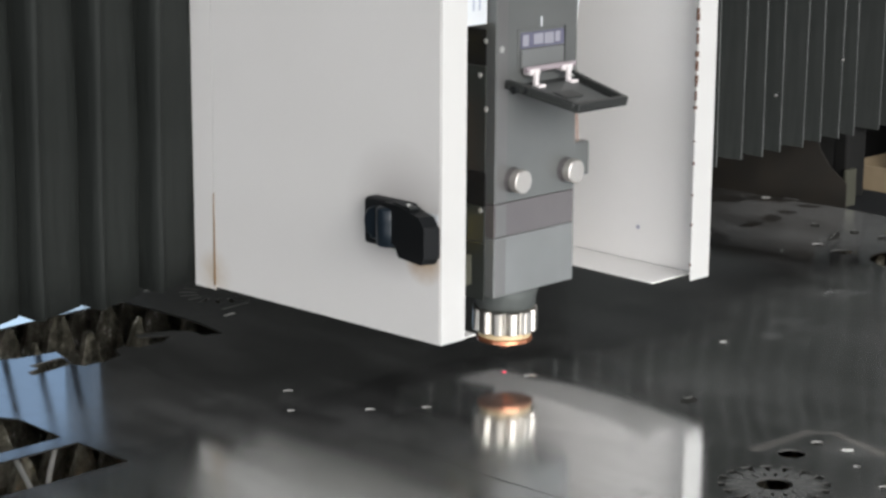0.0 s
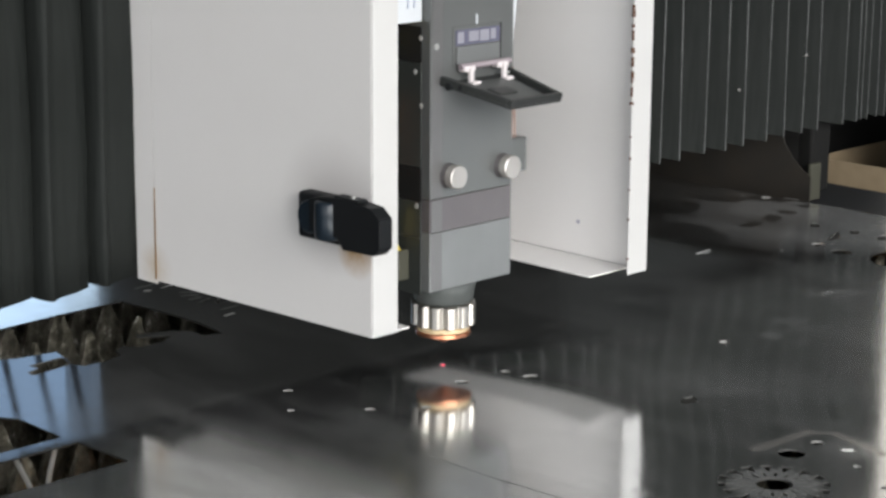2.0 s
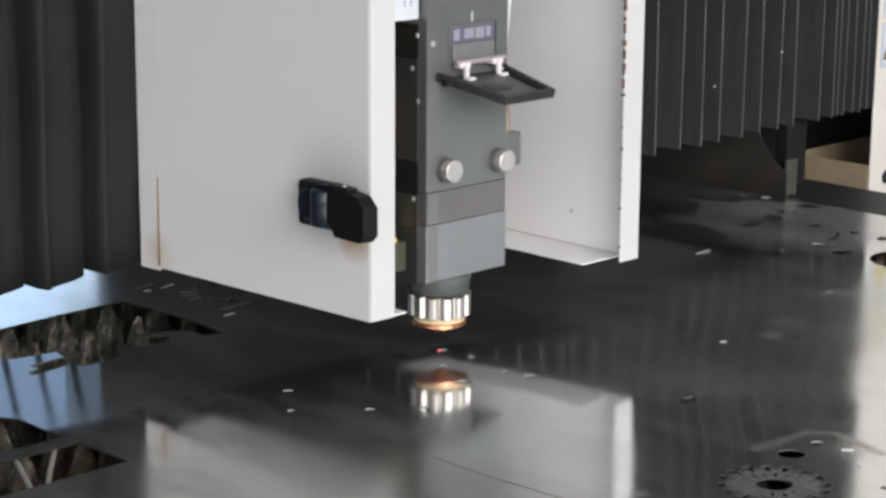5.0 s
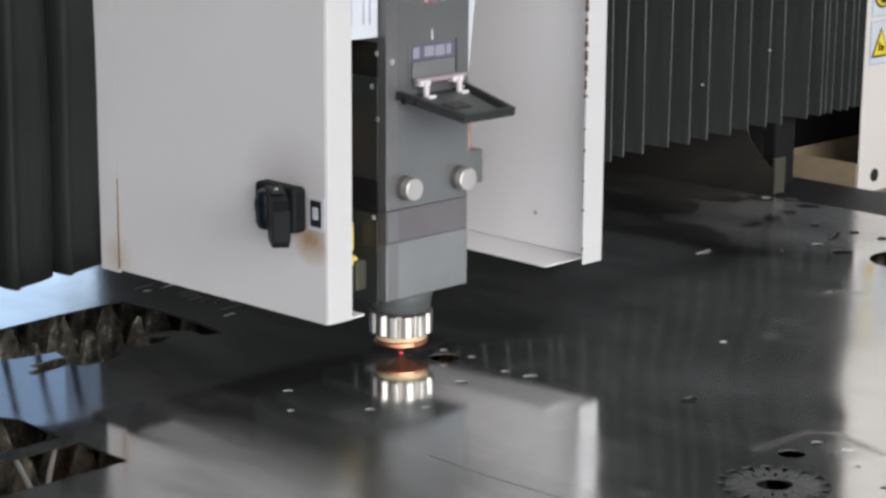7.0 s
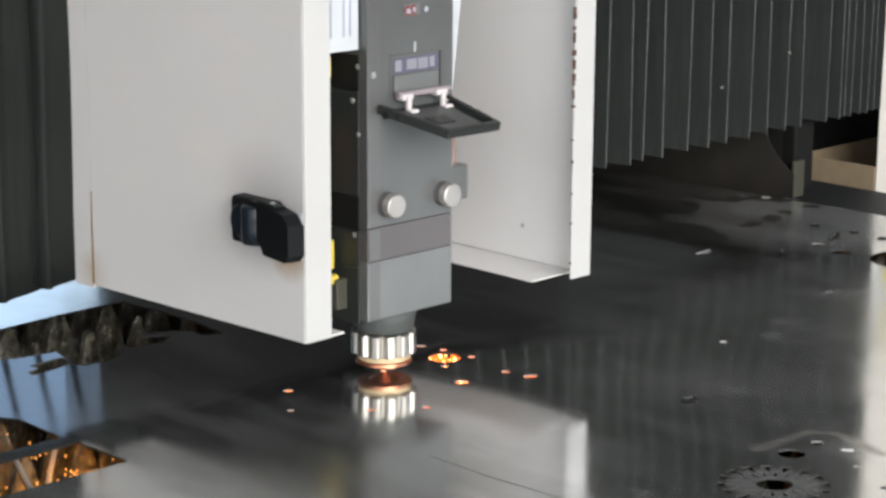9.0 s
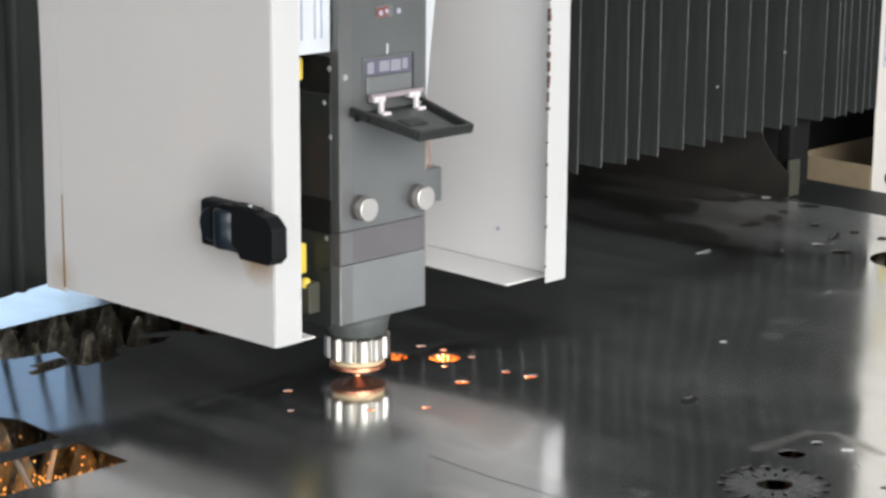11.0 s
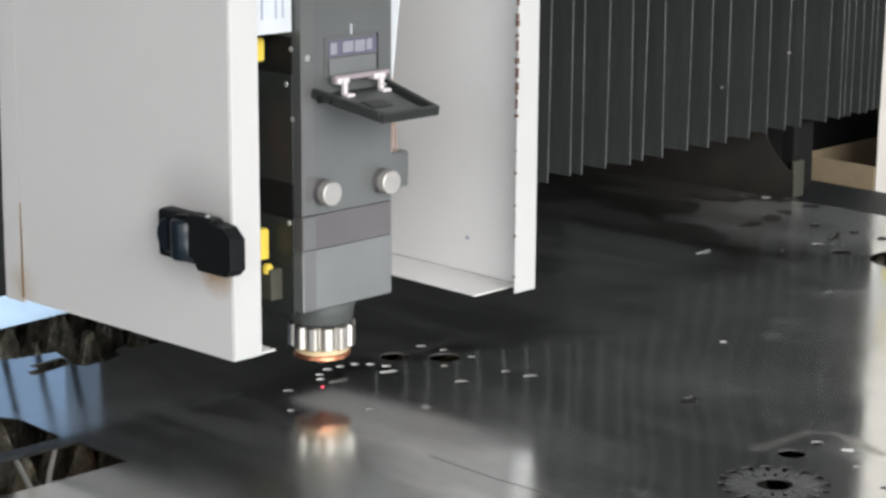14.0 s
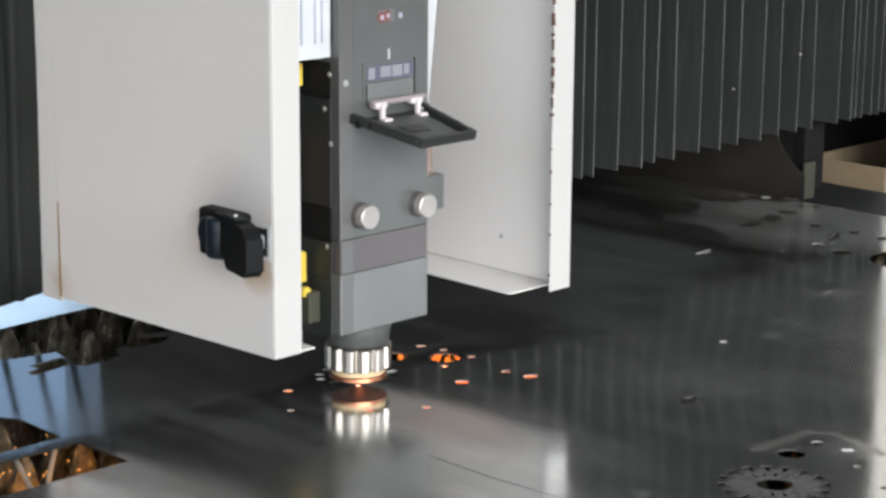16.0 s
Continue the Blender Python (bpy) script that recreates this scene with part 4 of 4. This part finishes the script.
for i in range(300):
    ember(bm, Vector((rnd.gauss(0, 0.20), rnd.gauss(-0.005, 0.024), -0.15 - rnd.uniform(0, 0.18))))
for i in range(130):
    ember(bm, Vector((rnd.gauss(-0.15, 0.045), rnd.gauss(0.005, 0.042), rnd.uniform(-0.14, -0.065))), 0.0013)
part("embers", bm, EMBER, shower)
bm = bmesh.new()
for i in range(520):
    ember(bm, Vector((rnd.gauss(-0.15, 0.05), rnd.gauss(0.005, 0.042), rnd.uniform(-0.070, -0.016))), rnd.uniform(0.0004, 0.0012), 0.09)
nuggets = part("golden_embers", bm, GOLDEMBER, shower)
tagged(nuggets, "golden glowing droplets between the slats", kind="stuff")
# Glowing pieces added right under the holes, for walls lit from below.
bm = bmesh.new()
for i in range(900):
    ember(bm, Vector((rnd.gauss(0.165, 0.07), rnd.gauss(-0.035, 0.045), rnd.uniform(-0.014, -0.004))), 0.0026)
slag = part("hole_glow", bm, HOLEGLOW, shower)
tagged(slag, "orange glow added close under the cuts for their fire-lit walls", kind="stuff")
bm = bmesh.new()
for i in range(110):
    ember(bm, Vector((rnd.gauss(0.165, 0.06), rnd.gauss(-0.035, 0.040), rnd.uniform(-0.010, -0.003))), 0.0012)
bits = part("hole_glow_bits", bm, HOTBITS, shower)
tagged(bits, "bright orange glowing bits added close under the cuts", kind="stuff")

burst = thing("piercing_spark_fan", "flat fan of orange sparks from piercing", "sparks")
bm = bmesh.new()
for i in range(300):
    a = rnd.gauss(-0.15, 0.55) if i % 3 else rnd.gauss(2.6, 0.4)
    rise = abs(rnd.gauss(0.0, 0.14)) + 0.02
    d = Vector((math.cos(a), math.sin(a), rise)).normalized()
    s = rnd.uniform(0.01, 0.16)
    l = rnd.uniform(0.02, 0.12)
    u = d.orthogonal().normalized() * 0.00028
    p, q = d * s, d * (s + l) - Vector((0, 0, 0.004))
    w = d.cross(u)
    vs = [bm.verts.new(v) for v in (p + u, p - u, p + w, q)]
    bm.faces.new((vs[0], vs[1], vs[3]))
    bm.faces.new((vs[1], vs[2], vs[3]))
part("spark_trails", bm, DIMSPARK, burst)

bm = turned([(0.0015, 0.0002), (0.0012, 0.0006)], 16)
pilot = new("pilot_spot", finish("pilot_spot", bm, plain("red_pilot_light", (1.0, 0.10, 0.16), 0.5, glow=0.7)))
tagged(pilot, "small red pilot light spot on the sheet", "light spot")
trails = thing("stray_spark_trails", "thin orange spark trails over the cut-out", "sparks")
for ax, ay, bx, by in ((0.914, 1.369, 0.913, 1.279), (0.946, 1.375, 0.931, 1.257), (0.939, 1.335, 0.949, 1.260), (0.937, 1.311, 0.974, 1.250), (0.910, 1.304, 0.937, 1.261), (0.876, 1.327, 0.906, 1.299), (0.925, 1.345, 0.938, 1.268)):
    part("spark_trail", tube([(ax, ay, 0.006), ((ax + bx) / 2, (ay + by) / 2, 0.0055), (bx, by, 0.003)], 0.00026, 4), DIMSPARK, trails)

# ---------------------------------------------------------------- motion
PATH = [
    (0.0, 0.0, 1.35, 0.0), (0.1, 0.0, 1.3495, -0.002), (0.3, 0.0002, 1.346, -0.0184), (0.5, 0.0003, 1.3452, -0.0184), (0.6, 0.0003, 1.345, -0.018), (0.7, 0.0, 1.3455, -0.008),
    (0.8, -0.018, 1.351, -0.002), (0.9, -0.036, 1.3565, -0.001), (1.0, -0.0385, 1.3572, -0.0037), (1.15, -0.0392, 1.356, -0.017), (1.3, -0.0400, 1.352, -0.0182), (1.5, -0.0408, 1.348, -0.018),
    (1.6, -0.0405, 1.349, -0.018), (1.7, -0.0385, 1.352, -0.006), (1.8, -0.032, 1.365, -0.001), (1.9, -0.024, 1.385, 0.0), (2.0, -0.0199, 1.3941, -0.0006), (2.1, -0.0199, 1.394, -0.006),
    (2.25, -0.0195, 1.3935, -0.0185), (2.5, -0.0179, 1.3917, -0.0187), (2.6, -0.018, 1.3917, -0.018), (2.7, -0.018, 1.392, -0.008), (2.8, -0.005, 1.393, -0.002), (2.9, 0.008, 1.3945, -0.003),
    (3.0, 0.0101, 1.3947, -0.009), (3.15, 0.0101, 1.3947, -0.018), (3.5, 0.0103, 1.3949, -0.0184), (3.6, 0.0103, 1.395, -0.014), (3.7, 0.0095, 1.397, -0.004), (3.8, 0.003, 1.405, -0.003),
    (3.9, -0.0002, 1.4135, -0.009), (4.0, -0.0002, 1.4135, -0.0168), (4.2, -0.0002, 1.4136, -0.0186), (4.6, 0.004, 1.417, -0.0186), (5.0, 0.006, 1.424, -0.004), (5.4, 0.0, 1.430, -0.0186),
    (6.3, -0.004, 1.4315, -0.0186), (6.5, 0.0076, 1.4353, -0.0181), (6.6, 0.0078, 1.4355, -0.012), (6.7, 0.006, 1.436, -0.002), (6.8, -0.012, 1.438, -0.002), (6.9, -0.0195, 1.439, -0.008),
    (7.0, -0.02, 1.4391, -0.0162), (7.1, -0.0205, 1.439, -0.0187), (7.4, -0.025, 1.437, -0.0187), (7.5, -0.0394, 1.4316, -0.0187), (7.65, -0.045, 1.433, -0.0187), (7.8, -0.024, 1.438, -0.0187),
    (7.9, -0.0198, 1.439, -0.016), (8.0, -0.0195, 1.4389, -0.0019), (8.1, -0.022, 1.437, -0.001), (8.2, -0.043, 1.42, -0.002), (8.3, -0.0565, 1.409, -0.008), (8.4, -0.0579, 1.4086, -0.017),
    (8.5, -0.0579, 1.4086, -0.0185), (9.0, -0.061, 1.4149, -0.0188), (9.2, -0.063, 1.416, -0.0188), (10.2, -0.075, 1.420, -0.0188), (11.3, -0.085, 1.4205, -0.0186), (11.5, -0.0865, 1.4206, -0.0185),
    (12.0, -0.0904, 1.4259, -0.0188), (12.5, -0.1081, 1.4369, -0.0181), (13.0, -0.1072, 1.4258, -0.019), (13.5, -0.0969, 1.4127, -0.0189), (13.7, -0.110, 1.416, -0.0189),
    (13.85, -0.120, 1.4155, -0.016), (13.95, -0.1215, 1.4152, -0.003), (14.0, -0.1216, 1.4152, -0.0009), (14.15, -0.1216, 1.4152, -0.002), (14.3, -0.119, 1.414, -0.017), (14.5, -0.1151, 1.4126, -0.0189),
    (15.0, -0.1171, 1.4087, -0.0187), (15.5, -0.1011, 1.4006, -0.0187), (16.0, -0.0995, 1.4011, -0.0187),
]
# when the beam is on, and with it the embers under the sheet
BEAM = [(0.37, 0.58), (1.36, 1.62), (2.34, 2.62), (3.28, 3.62), (4.08, 4.75), (5.4, 6.44), (7.16, 7.92), (8.58, 13.86), (14.4, 16.1)]


def place(t):
    for (a, *p), (b, *q) in zip(PATH, PATH[1:]):
        if a <= t <= b:
            return [u + (v - u) * (t - a) / (b - a) for u, v in zip(p, q)]
    return list(PATH[-1][1:])


def switched(times, on, off):
    """Rows that jump between two poses at the beam's times; on and off give a pose for a time."""
    rows = []
    for k in range(0, 321):
        t = k / 20
        lit = any(a <= t <= b for a, b in times)
        rows.append((t, on(t) if lit else off(t)))
    return rows


def motions():
    walk(head, [(t, pose(x, y, z)) for t, x, y, z in PATH])
    walk(cover, [(t, pose(x, y, 0)) for t, x, y, z in PATH])
    walk(gantry, [(t, pose(0, y - GY, 0)) for t, x, y, z in PATH])
    for b in (right_bellows, left_bellows):
        walk(b, [(t, pose(0, BELL_Y + y - GY, 0)) for t, x, y, z in PATH])
    for ob, x0, dz in pleats:
        give = min(max((x0 - 0.71) / 0.24, 0.0), 1.0)
        walk(ob, [(t, pose(x0 + x * give, 0, dz)) for t, x, y, z in PATH])
    swing = [(0.0, 16), (0.5, 20), (0.85, 18), (1.0, 34), (1.5, 34), (1.7, 15), (2.0, 0), (2.5, 8), (2.8, 10), (2.9, 30), (3.0, 18), (3.5, 12), (4.0, 2), (4.2, 4), (6.3, 14), (6.5, 18), (6.8, 20),
             (6.9, 32), (7.0, 35), (7.4, 33), (7.5, 30), (7.7, 38), (7.9, 18), (8.0, 13), (9.0, 13), (11.5, 2.5), (12.0, 9), (12.5, 0), (13.0, 0), (13.5, 11), (14.0, 3), (14.5, 8), (15.0, 0), (15.5, 13), (16.0, 18)]
    walk(handle, [(t, pose(*PIVOT, 0, 0, -a)) for t, a in swing])
    walk(spark, switched(BEAM, lambda t: pose(place(t)[0] + NX, place(t)[1] + NY, 0.0008), lambda t: pose(place(t)[0] + NX, place(t)[1] + NY, place(t)[2] + 0.045)))
    walk(shower, switched(BEAM[:3] + BEAM[4:], lambda t: pose(place(t)[0] + NX - 0.12, place(t)[1] + NY, 0), lambda t: pose(place(t)[0] + NX - 0.12, place(t)[1] + NY, -0.40)))
    walk(burst, [(0.0, pose(1.05, 1.028, -0.5)), (1.2, pose(1.05, 1.028, -0.5)), (1.27, pose(1.05, 1.028, 0.001)), (1.33, pose(1.05, 1.028, 0.001)), (1.4, pose(1.05, 1.028, -0.5)), (16.0, pose(1.05, 1.028, -0.5))])
    walk(pilot, [(t, pose(x + NX, y + NY, 0)) for t, x, y, z in PATH])
    walk(trails, [(0.0, pose(0, 0, -0.5)), (11.92, pose(0, 0, -0.5)), (11.97, pose(0, 0, 0)), (12.03, pose(0, 0, 0)), (12.08, pose(0, 0, -0.5)), (16.0, pose(0, 0, -0.5))])
    for ob, when in slugs[-TACKED:]:
        walk(ob, [(0.0, pose(0, 0, 0)), (when, pose(0, 0, 0)), (when + 0.1, pose(0, 0, -0.0008)), (16.0, pose(0, 0, -0.0008))])
    for ob, when in slugs[:-TACKED]:
        walk(ob, [(0.0, pose(0, 0, 0)), (when, pose(0, 0, 0)), (when + 0.15, pose(0, 0, -0.35)), (when + 0.3, pose(0, 0, -0.66)), (16.0, pose(0, 0, -0.66))])


motions()
